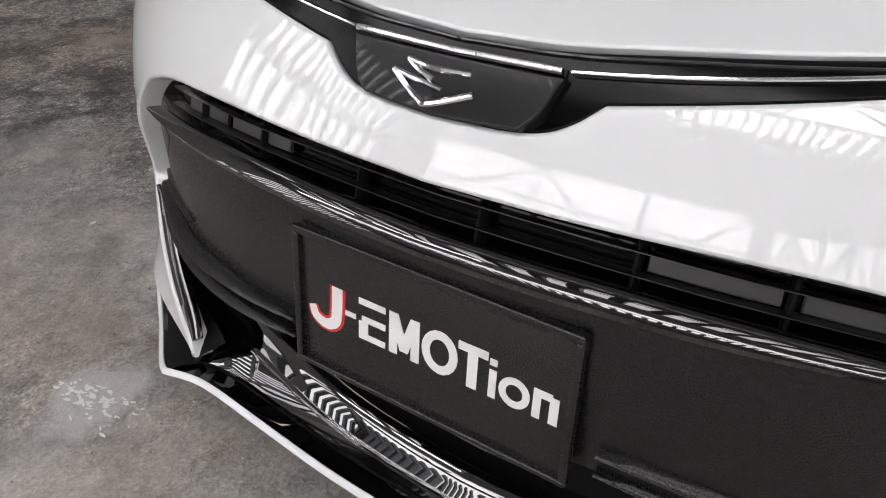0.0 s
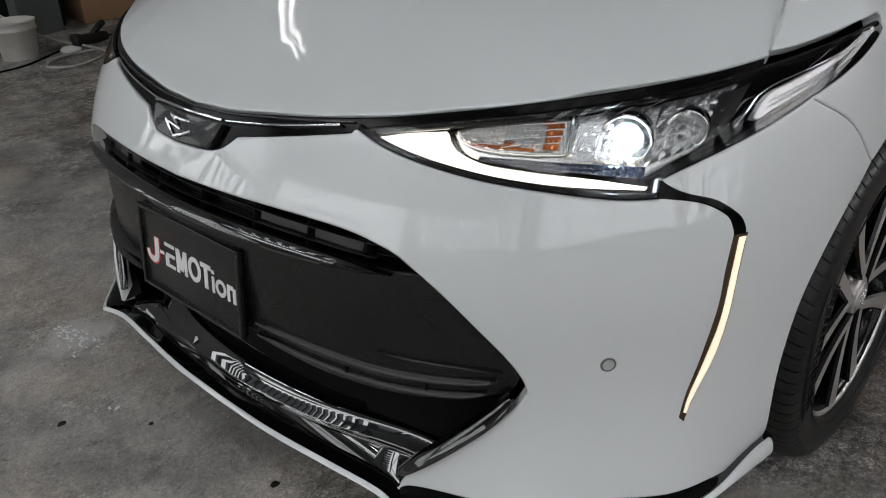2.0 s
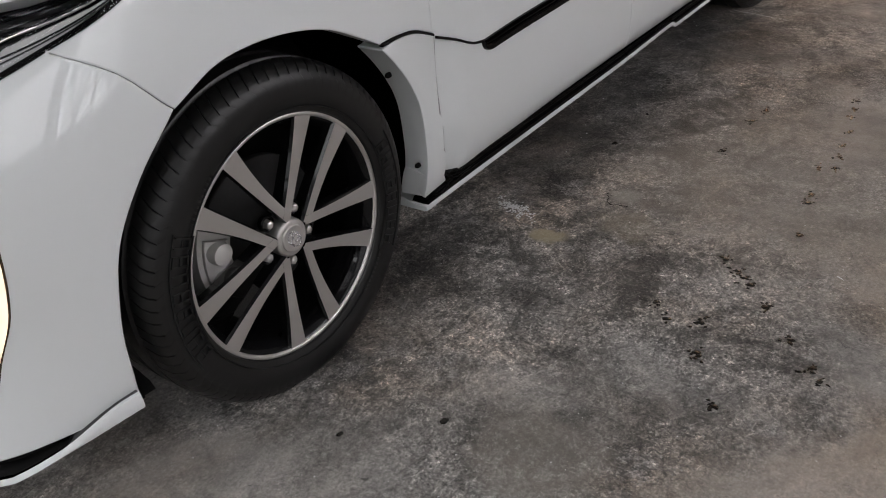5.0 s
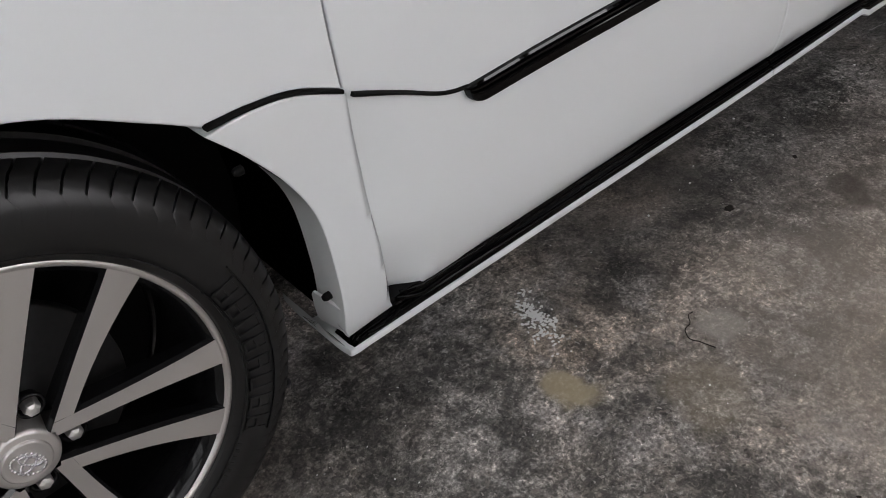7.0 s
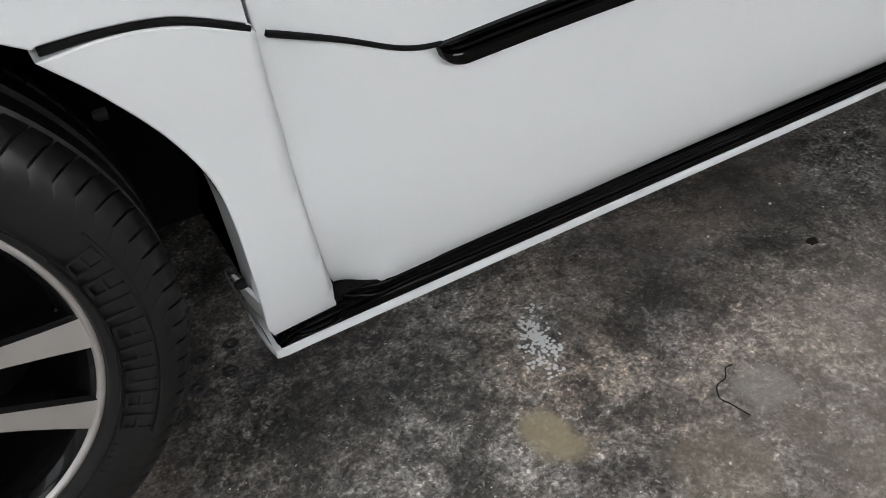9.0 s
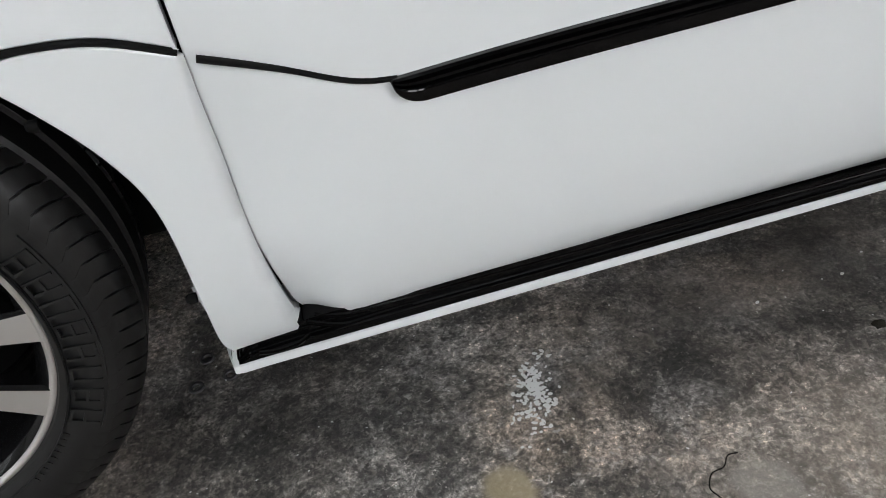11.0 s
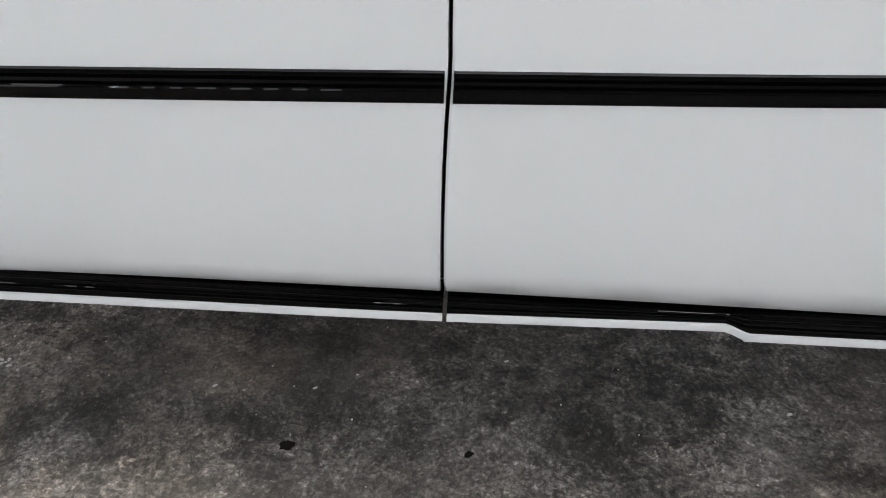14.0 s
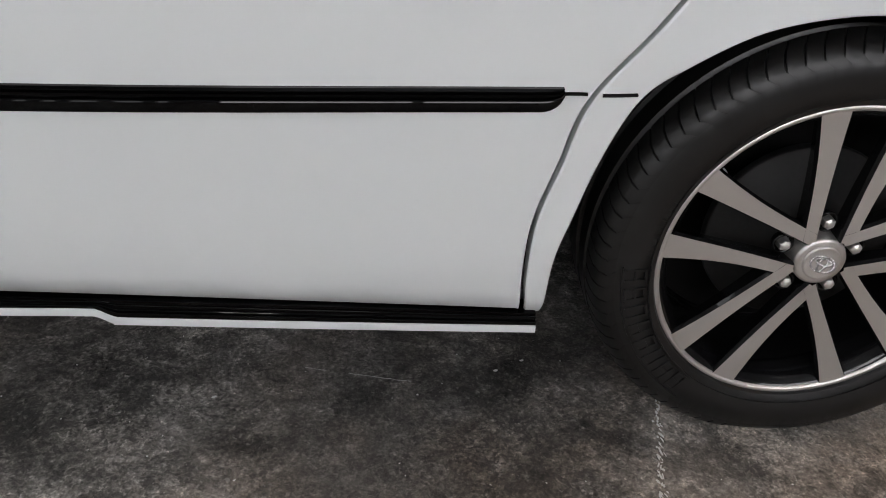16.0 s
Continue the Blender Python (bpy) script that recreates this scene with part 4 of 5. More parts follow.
    strip("chrome_line", mirrored([(0.40, 0.7815), (0.50, 0.7925), (0.60, 0.8035), (0.70, 0.8125)], side), 0.0016, -0.010, CHROME, lamp, proud=0.003)


for side in (1, -1):
    headlight(side)

# black trim and light blade at the bumper's corners, and the parking sensor
for side in (1, -1):
    hook = chain([(0.830, 0.722), (0.852, 0.710), (0.876, 0.701), (0.924, 0.687), (0.966, 0.663), (0.983, 0.645), (0.988, 0.632)], [(0.988, 0.632), (0.966, 0.632)],
                 [(0.966, 0.632), (0.961, 0.644), (0.944, 0.664), (0.898, 0.6855), (0.832, 0.698)], [(0.832, 0.697), (0.830, 0.722)])
    corner = panel("corner_trim", mirrored(hook, side), TRIMBLACK, car, "gloss black corner trim", off=0.002, step=0.015, thick=0.012)
    cup = chain([(0.991, 0.634), (0.992, 0.58), (0.990, 0.515), (0.976, 0.447), (0.950, 0.378), (0.942, 0.333)], [(0.942, 0.333), (0.9305, 0.342)], [(0.9305, 0.342), (0.9335, 0.385), (0.950, 0.452), (0.9660, 0.525), (0.9665, 0.58), (0.966, 0.634)], [(0.966, 0.634), (0.991, 0.634)])
    panel("blade_bezel", mirrored(cup, side), BRONZE, corner, off=0.0012, step=0.012, thick=0.012, round_off=0.0015)
    blade = chain([(0.987, 0.629), (0.988, 0.58), (0.986, 0.515), (0.972, 0.447), (0.947, 0.380), (0.940, 0.348)], [(0.940, 0.348), (0.936, 0.350)], [(0.936, 0.350), (0.938, 0.377), (0.952, 0.428), (0.9735, 0.505), (0.9775, 0.58), (0.976, 0.629)], [(0.976, 0.629), (0.987, 0.629)])
    panel("light_blade", mirrored(blade, side), LAMP_BLADE, corner, "glowing light blade", off=0.0035, step=0.012, thick=0.006, round_off=0.001)
    owner = car
    for r, off, mat, name in ((0.0125, 0.0008, SENSOR, "parking_sensor"), (0.0090, 0.0020, GREY, "sensor_face")):
        ring = [(side * (0.801 + r * math.cos(t)), 0.451 + r * math.sin(t)) for t in np.linspace(0, 2 * math.pi, 28, endpoint=False)]
        owner = panel(name, ring, mat, owner, off=off, step=0.01, thick=0.004, round_off=0.001)

# ---- sides ----
for side in (1, -1):
    fender = chain(SEAM, ARCH_TOP, [ARCH_TOP[-1], FENDER_LINE[0]], FENDER_LINE, FENDER_REAR, [FENDER_REAR[-1], HOOD_SEAM[-1]], HOOD_SEAM[::-1], [HOOD_SEAM[0], (1.0, 0.866)],
                   [(1.0, 0.866), (1.08, 0.875), (1.19, 0.885), (1.305, 0.890)], [(1.305, 0.890), (1.322, 0.884), (1.312, 0.864)], LIGHT_REAR[::-1][:3])
    panel("fender", mirrored(fender + (0.0015, 0), side), WHITE, car, "pearl white front fender", step=0.03, thick=0.03, round_off=0.003)
    flare = chain([(1.795, 0.613), (1.854, 0.618), (1.912, 0.611), (1.9785, 0.587)], [(u + 0.0045, z) for u, z in FLARE_CREASE[::-1]][:-1], [(2.0120, 0.24), (2.0190, 0.221), (2.0165, 0.2155)], [(2.0165, 0.2155), (1.970, 0.2120), (1.9300, 0.2085), (1.9265, 0.2095)], FLARE_ARCH[::-1])
    fl = panel("arch_flare", mirrored(flare, side), WHITE, car, "white add-on flare behind the front wheel", off=0.004, step=0.012, thick=0.065, round_off=0.0025, fn=bent_edge([(u + 0.0045, z) for u, z in FLARE_CREASE], 0.0050, INSET, True))
    flange = []
    for z, x_in, y_in in ((0.2095, 1.367, 0.806), (0.235, 1.362, 0.812), (0.262, 1.357, 0.822), (0.284, 1.352, 0.833), (0.293, 1.3515, 0.839)):
        q = skin_at(np.interp(z, (0.2095, 0.235, 0.326), (1.9275, 1.921, 1.918)), min(z, 0.272))
        a, b = Vector((q[0] + 0.001, -side * (abs(q[1]) - 0.001), min(z, 0.268 + 0.1 * (z - 0.268)))), Vector((x_in, -side * y_in, z))
        flange.append([a, b, b + Vector((0.004, 0, 0.0)), a + Vector((0.006, 0, 0.0))])
    loft("flange", flange, WHITE, fl, caps=True, loop=True)
    strip("rubber_line", mirrored([(1.800, 0.6195), (1.854, 0.621), (1.912, 0.614), (1.975, 0.590)], side), 0.003, 0.0, DARK, fl, proud=0.004)
    for u, z in ((1.916, 0.300), (1.840, 0.545)):
        bm = bmesh.new()
        lathe(bm, [(0.0, 0.009), (0.004, 0.008), (0.006, 0.004), (0.006, -0.004)], 14)
        p = on_skin(side * (u - 0.008), z, -0.018)
        bmesh.ops.transform(bm, matrix=Matrix.Translation(p) @ Matrix.Rotation(radians(90 * side), 4, "Z"), verts=bm.verts[:])
        part("clip", bm, DARK, fl)
    door = chain([(1.996, 1.02), (1.989, 0.93), (1.9815, 0.83), (1.9795, 0.78), (1.9770, 0.72), (1.9762, 0.66), (1.9785, 0.605), (1.979, 0.586)], DOOR_EDGE[::-1], [(2.0225, 0.222), (2.030, 0.2235), (2.046, 0.2225), (2.062, 0.2195), (2.076, 0.2120), (2.092, 0.2085)],
                 [(2.092, 0.2085), (2.30, 0.2140), (2.453, 0.223), (2.75, 0.226), (3.0345, 0.228)], [(3.0345, 0.228), (3.0335, 0.37), (3.0345, 0.47), (3.0375, 0.56), (3.0365, 0.64), (3.0345, 1.02)], [(3.0345, 1.02), (1.996, 1.02)])
    fd = panel("front_door", mirrored(door, side), WHITE, car, "pearl white front door", step=0.024, thick=0.03, round_off=0.0028, fn=bent_edge(DOOR_EDGE, 0.115, INSET, False))
    strip("rubber_line", mirrored([(1.990, 0.580), (2.068, 0.553), (2.124, 0.530), (2.156, 0.521), (2.186, 0.5175)], side), 0.003, 0.0, DARK, fd, proud=0.004)
    rear = chain([(3.0392, 1.02), (3.0410, 0.64), (3.0420, 0.56), (3.0390, 0.47), (3.0380, 0.37), (3.0390, 0.228)], [(3.0390, 0.228), (3.4, 0.230), (3.75, 0.231), (4.034, 0.234)], REAR_SEAM, [(4.31, 1.02), (3.042, 1.02)])
    rd = panel("sliding_door", mirrored(rear, side), WHITE, car, "pearl white sliding rear door", step=0.035, thick=0.03, round_off=0.004)
    strip("rubber_line", mirrored([(4.042, 0.595), (4.060, 0.5965), (4.078, 0.597)], side), 0.0025, 0.0, DARK, rd, proud=0.003)
    quarter = chain([q for q in (np.array(REAR_SEAM) + (0.007, 0))[::-1]], [(4.045, 0.229), (4.058, 0.223), (4.073, 0.226)], REAR_ARCH, [(4.85, 0.27), (5.3, 0.25), (TAIL, 0.25)], [(TAIL, 0.25), (TAIL, 1.02)], [(TAIL, 1.02), (4.317, 1.02)])
    rq = panel("rear_quarter", mirrored(quarter, side), WHITE, car, "pearl white rear quarter and bumper", step=0.04, thick=0.03, round_off=0.004)
    strip("rubber_line", mirrored([(4.098, 0.5965), (4.12, 0.598), (4.144, 0.600)], side), 0.0025, 0.0, DARK, rq, proud=0.003)
    # ribbed black mouldings
    for line_top, line_low, owner in ((((2.178, 0.5190), (2.35, 0.5300), (2.6, 0.540), (3.0345, 0.556)), ((2.178, 0.4875), (2.35, 0.4955), (2.6, 0.504), (3.0345, 0.520)), fd), (((3.0445, 0.556), (3.5, 0.574), (4.046, 0.605)), ((3.0445, 0.520), (3.5, 0.539), (4.046, 0.572)), rd)):
        front = owner is fd
        ts, ls = spline(line_top, 16), spline(line_low, 16)
        span = np.linspace(0, 1, len(ts))
        cuts = np.unique(np.r_[np.linspace(0, 1, 30), np.linspace(0, 0.075, 14) ** 1 if front else 1 - np.linspace(0, 0.03, 12)])
        rows = []
        for s in cuts:
            a, b = (np.array([np.interp(s, span, q[:, c]) for c in (0, 1)]) for q in (ts, ls))
            d = max(0.0, 1 - s / 0.070) if front else max(0.0, 1 - (1 - s) / 0.026)
            b = b + (a - b) * (1 - math.sqrt(max(0.0, 1 - min(d, 0.995) ** 2))) * (0.97 if front else 0.72)
            row = []
            for f, h in ((0, -0.004), (0, 0.007), (0.10, 0.009), (0.13, 0.005), (0.20, 0.005), (0.23, 0.010), (0.33, 0.0105), (0.36, 0.006), (0.42, 0.006), (0.44, 0.0115), (0.47, 0.0128), (0.52, 0.0135), (0.80, 0.0135), (0.92, 0.0115), (0.98, 0.007), (1.0, 0.002), (1.0, -0.004)):
                c = a * (1 - f) + b * f
                row.append(on_skin(side * c[0], c[1], h))
            rows.append(row)
        loft("door_moulding", rows, GLOSS, owner, "ribbed gloss black door moulding", caps=True, crease=14)

# ---- side skirts ----
def skirt(line, side, label):
    white, black = [], []
    for x, y, z in spline(line, 8):
        top = 0.223 + 0.008 * step_up(2.3, 3.5, x) - 0.026 * (1 - step_up(1.375, 1.40, x)) - 0.010 * (1 - step_up(1.40, 1.48, x))
        white.append([(x, s * side, h) for s, h in ((y + 0.10, z - 0.004), (y + 0.004, z - 0.002), (y, z), (y - 0.001, z + 0.006), (y, z + 0.0115), (y + 0.003, z + 0.0125), (y + 0.10, z + 0.0125))])
        t = top - z - 0.012
        black.append([(x, s * side, z + 0.012 + h * t) for s, h in ((y + 0.0025, -0.03), (y + 0.0025, 0.20), (y + 0.0030, 0.34), (y + 0.0058, 0.365), (y + 0.0088, 0.375), (y + 0.0100, 0.42), (y + 0.0100, 0.74), (y + 0.0112, 0.765), (y + 0.0128, 0.78), (y + 0.0132, 0.84), (y + 0.0132, 1.02), (y + 0.05, 1.10))])
    edge = loft("side_skirt", white, WHITE, car, label, caps=True)
    loft("skirt_body", black, GLOSS, edge, "gloss black skirt body", caps=True, crease=9)
    if line[0][0] < 1.5:
        # the moulded ribs that step up behind the flare
        for pts in ([(1.405, 0.001, 0.198), (1.425, 0.0, 0.1955), (1.452, 0.0, 0.1975), (1.468, 0.004, 0.2025)], [(1.470, 0.010, 0.2185), (1.488, 0.006, 0.2120), (1.512, 0.005, 0.2035), (1.54, 0.006, 0.2030), (1.60, 0.009, 0.2045)], [(1.480, 0.014, 0.2215), (1.505, 0.010, 0.2170), (1.53, 0.010, 0.2120), (1.58, 0.012, 0.2125)]):
            tube("rib", [(x, (-0.874 + d) * side, z) for x, d, z in pts], 0.0035, GLOSS, edge, segs=8)


for side in (1, -1):
    skirt([(1.364, -0.806, 0.190), (1.3655, -0.835, 0.1800), (1.3700, -0.866, 0.1745), (1.380, -0.876, 0.1755), (1.45, -0.877, 0.1780), (1.9, -0.876, 0.1850), (2.3, -0.875, 0.1900), (2.4705, -0.874, 0.1930)], side, "black side skirt with a white lower edge")
    skirt([(2.4762, -0.874, 0.1930), (2.68, -0.874, 0.2000), (2.823, -0.874, 0.2050), (2.845, -0.874, 0.2040), (2.871, -0.876, 0.1940), (2.90, -0.876, 0.1930), (3.2, -0.876, 0.1980), (3.504, -0.875, 0.2040)], side, "black side skirt with a white lower edge and a step")

# ---- hidden structure: underbody, wheel housings, cabin ----
for x0, x1, half, z0, z1 in ((0.30, 1.10, 0.56, 0.20, 0.64), (1.10, 4.36, 0.57, 0.20, 0.95), (4.36, 4.62, 0.70, 0.28, 0.90)):
    bm = bmesh.new()
    box(bm, x0 + 0.002, x1 - 0.002, -half, half, z0, z1, 0.02)
    part("underbody", bm, DARK, car)
for side in (1, -1):
    bm = bmesh.new()
    box(bm, 1.43, 3.41, *sorted((side * 0.575, side * 0.80)), 0.20, 0.95, 0.02)
    part("sill", bm, DARK, car)
for x in (0.955, 3.925):
    for side in (1, -1):
        rows = []
        for a in np.linspace(radians(-14), radians(196), 26):
            r = 0.402 + 0.030 * step_up(0.3, 1.0, abs(math.cos(a)))
            rows.append([(x + r * math.cos(a), side * y, 0.33 + r * math.sin(a)) for y in (-0.84, -0.80, -0.70, -0.575)])
        loft("wheel_housing", rows, LINER, car)
rows = []
for x, half, low, high in ((1.02, 0.60, 1.10, 1.16), (1.35, 0.74, 1.02, 1.36), (1.8, 0.76, 1.0, 1.66), (2.4, 0.77, 1.0, 1.745), (3.4, 0.77, 1.0, 1.74), (4.2, 0.74, 1.0, 1.67), (4.6, 0.70, 1.0, 1.50), (4.74, 0.66, 1.0, 1.05)):
    rows.append([(x, half * c, low + (high - low) * h) for c, h in ((-1.1, 0), (-1.0, 0.45), (-0.86, 0.86), (-0.6, 0.97), (0, 1), (0.6, 0.97), (0.86, 0.86), (1.0, 0.45), (1.1, 0))])
loft("cabin_glass", rows, GLASS, car, "tinted cabin glass")
rows = []
for x, half, high in ((1.75, 0.64, 1.645), (2.0, 0.67, 1.71), (2.6, 0.68, 1.758), (3.4, 0.68, 1.755), (4.1, 0.66, 1.70), (4.5, 0.62, 1.60)):
    rows.append([(x, half * c, high + dz) for c, dz in ((-1, -0.06), (-0.9, -0.03), (-0.5, -0.004), (0, 0.006), (0.5, -0.004), (0.9, -0.03), (1, -0.06))])
loft("roof", rows, WHITE, car, "pearl white roof")

# ---- wheels ----
bm = bmesh.new()
lathe(bm, [(0.222, -0.10), (0.232, -0.094), (0.228, -0.06), (0.222, 0.0), (0.225, 0.075), (0.236, 0.092), (0.2465, 0.097)], 72)
barrel_mesh = part("wheel", bm, RIMBLACK)
# black sheet that closes the wheel behind the spokes
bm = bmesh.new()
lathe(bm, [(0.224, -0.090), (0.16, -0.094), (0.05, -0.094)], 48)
back_mesh = part("wheel_back", bm, DARK)
bm = bmesh.new()
ribs = 84
prof = [(0.2375, 0.094), (0.2425, 0.1035), (0.252, 0.1085), (0.268, 0.1125), (0.290, 0.1125), (0.309, 0.107), (0.3175, 0.1015), (0.3245, 0.0945), (0.3305, 0.083), (0.3335, 0.072), (0.3355, 0.058), (0.3290, 0.055), (0.3290, 0.048), (0.3360, 0.045),
        (0.3365, 0.012), (0.3300, 0.010), (0.3300, -0.010), (0.3365, -0.012), (0.3365, -0.052), (0.3295, -0.055), (0.3295, -0.062), (0.3365, -0.065), (0.3345, -0.100), (0.322, -0.122), (0.290, -0.130), (0.252, -0.1085), (0.2375, -0.094)]
depth = {6: 0.0022, 7: 0.0065, 8: 0.0100, 9: 0.0110, 10: 0.0110, 22: 0.005, 21: 0.005}
sweep = {6: -0.40, 7: -0.30, 8: -0.10, 9: 0.18, 10: 0.45}
prof = [(r + 0.009 * (1 - step_up(0.25, 0.30, r)) + 0.009 * step_up(0.295, 0.330, r), h + 0.004 * step_up(0.26, 0.30, r) * step_up(0.0, 0.08, h)) for r, h in prof]
rings = []
for k in range(ribs):
    for cut, sunk in ((0.0, 0), (0.40, 0), (0.87, 0), (0.89, 1), (0.98, 1)):
        row = []
        for j, (r, h) in enumerate(prof):
            a = 2 * math.pi / ribs * (k + cut + sweep.get(j, 0.0))
            rr = r - sunk * depth.get(j, 0.0)
            row.append(bm.verts.new((rr * math.cos(a), h, rr * math.sin(a))))
        rings.append(row)
for a, b in zip(rings, rings[1:] + rings[:1]):
    for j in range(len(prof) - 1):
        bm.faces.new((a[j], b[j], b[j + 1], a[j + 1]))
bmesh.ops.recalc_face_normals(bm, faces=bm.faces[:])
for f in bm.faces:
    c = f.calc_center_median()
    f.material_index = 1 if math.hypot(c.x, c.z) < 0.316 else 0
tyre_mesh = part("tyre", bm, [RUBBER, SIDE])
tyre_mesh.data.set_sharp_from_angle(angle=radians(30))
bm = bmesh.new()
for a0 in (20, 200):
    for k in range(8):
        for da, r, w, h in ((-1.8, 0.2815, 0.0016, 0.0165), (1.8, 0.2815, 0.0016, 0.0165), (0.0, 0.2815 + 0.0148 * (-1) ** k, 0.0086, 0.0017), (0.0, 0.2815, 0.0075, 0.0016), (0.0, 0.2815 - 0.0148 * (-1) ** k, 0.0086, 0.0017))[:5 - k % 3]:
            vs = box(bm, -w, w, 0.1135, 0.1169, r - h, r + h)
            bmesh.ops.transform(bm, matrix=Matrix.Rotation(-radians(a0 + 1.0 + k * 6.6 + da), 4, "Y"), verts=vs)
    for r in (0.3020, 0.2610):
        for k in range(54):
            vs = box(bm, -0.0030, 0.0030, 0.1130, 0.1170, r - 0.0007, r + 0.0007)
            bmesh.ops.transform(bm, matrix=Matrix.Rotation(-radians(a0 - 3.5 + k), 4, "Y"), verts=vs)
for a0 in (75, 255):
    for k in range(9):
        vs = box(bm, -0.0028, 0.0028, 0.1105, 0.1120, 0.268 - 0.005, 0.268 + 0.005)
        bmesh.ops.transform(bm, matrix=Matrix.Rotation(-radians(a0 + k * 2.2), 4, "Y"), verts=vs)
for r in (0.2950, 0.2620):
    lathe(bm, [(r - 0.0008, 0.1110), (r - 0.0004, 0.1136), (r + 0.0004, 0.1136), (r + 0.0008, 0.1110)], 90)
mark_mesh = part("sidewall_mark", bm, MARK, None, smooth=False)
bm = bmesh.new()
lathe(bm, [(0.2400, 0.0945), (0.2425, 0.0990), (0.2480, 0.0995), (0.2505, 0.0960)], 96)
lip_mesh = part("rim_edge", bm, ALLOY)


def spoke(sign):
    """One of a pair of spokes, its machined face outward, for the pair that points to +x."""
    bm = bmesh.new()
    rows = []
    for t in np.linspace(0, 1, 9):
        r = 0.034 + t * (0.2425 - 0.034)
        off = sign * (0.0285 + 0.0300 * t + 0.010 * math.sin(math.pi * t) * -0.3)
        half = 0.0095 + 0.0005 * t + 0.0115 * t ** 2.2
        y = 0.0945 + 0.003 * step_up(0.0, 1.0, t) - 0.003 * math.sin(math.pi * t)
        rows.append([(r, y, off - half), (r, y, off + half), (r, y - 0.006, off + half + 0.0035), (r, y - 0.040 + 0.012 * t, off + half * 0.8), (r, y - 0.040 + 0.012 * t, off - half * 0.8), (r, y - 0.006, off - half - 0.0035)])
    vs = [[bm.verts.new(p) for p in row] for row in rows]
    for a, b in zip(vs, vs[1:]):
        for j in range(6):
            f = bm.faces.new((a[j], a[(j + 1) % 6], b[(j + 1) % 6], b[j]))
            f.material_index = 0 if j == 0 else 1
    bm.faces.new(vs[-1])
    bmesh.ops.recalc_face_normals(bm, faces=bm.faces[:])
    ob = part("spoke", bm, [ALLOY, RIMBLACK])
    ob.data.set_sharp_from_angle(angle=radians(30))
    return ob


spokes = [spoke(1), spoke(-1)]
bm = bmesh.new()
lathe(bm, [(0.040, 0.05), (0.0395, 0.088), (0.038, 0.0925), (0.034, 0.0940), (0.0280, 0.0942)], 60)
centre_mesh = part("hub", bm, ALLOY)
bm = bmesh.new()
lathe(bm, [(0.0285, 0.092), (0.0282, 0.0970), (0.0262, 0.0984), (0.0248, 0.0976), (0.012, 0.0990), (0.0001, 0.0995)], 40)
cap_mesh = part("hub_cap", bm, ALLOY)
bm = bmesh.new()
for rx, rz, dx in ((0.020, 0.0135, 0), (0.0065, 0.0125, 0), (0.0135, 0.0055, 0.004)):
    pts = [(rx * math.cos(t), 0.0996, dx + rz * math.sin(t)) for t in np.linspace(0, 2 * math.pi, 24)]
    for p, q in zip(pts, pts[1:]):
        box(bm, -0.0013, 0.0013, -0.0013, 0.0013, -0.0012, 0.0012, m=Matrix.Translation(p))
badge_mesh = part("cap_mark", bm, CHROME)
bm = bmesh.new()
lathe(bm, [(0.0165, 0.058), (0.0165, 0.062), (0.0135, 0.063), (0.0135, 0.048)], 20)
seat_mesh = part("lug_seat", bm, RIMBLACK)
bm = bmesh.new()
lathe(bm, [(0.0098, 0.046), (0.0098, 0.0665), (0.0085, 0.070), (0.004, 0.072), (0.0001, 0.0725)], 6)
lug_mesh = part("lug_nut", bm, ALLOY, smooth=False)
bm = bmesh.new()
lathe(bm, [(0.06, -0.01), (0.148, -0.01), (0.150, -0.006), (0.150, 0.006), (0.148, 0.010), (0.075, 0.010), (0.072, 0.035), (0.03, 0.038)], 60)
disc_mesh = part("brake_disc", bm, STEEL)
bm = bmesh.new()
for a0, a1, r0, r1, y0, y1 in ((150, 208, 0.105, 0.178, -0.04, 0.034), (158, 200, 0.118, 0.168, 0.03, 0.044)):
    rows = []
    for a in np.linspace(radians(a0), radians(a1), 10):
        rows.append([bm.verts.new((r * math.cos(a), y, r * math.sin(a))) for r, y in ((r0, y0), (r0, y1), ((r0 + r1) / 2, y1 + 0.004), (r1, y1 - 0.006), (r1, y0))])
    for p, q in zip(rows, rows[1:]):
        for j in range(5):
            bm.faces.new((p[j], p[(j + 1) % 5], q[(j + 1) % 5], q[j]))
    bm.faces.new(rows[0]), bm.faces.new(rows[-1])
for a in (167, 191):
    c = Vector((0.142 * math.cos(radians(a)), 0, 0.142 * math.sin(radians(a))))
    rings = lathe(bm, [(0.0001, 0.064), (0.012, 0.064), (0.021, 0.060), (0.0235, 0.050), (0.0235, 0.02)], 18)
    bmesh.ops.translate(bm, vec=c, verts=[v for row in rings for v in row])
bmesh.ops.recalc_face_normals(bm, faces=bm.faces[:])
caliper_mesh = part("brake_caliper", bm, CALIPER)
caliper_mesh.data.set_sharp_from_angle(angle=radians(35))
bm = bmesh.new()
lathe(bm, [(0.004, -0.005), (0.004, 0.018), (0.0025, 0.022), (0.0001, 0.022)], 10)
valve_mesh = part("valve", bm, GREY)


def place(source, name, parent, m):
    ob = new(name, source.data)
    ob.parent, ob.matrix_basis = parent, m
    return ob


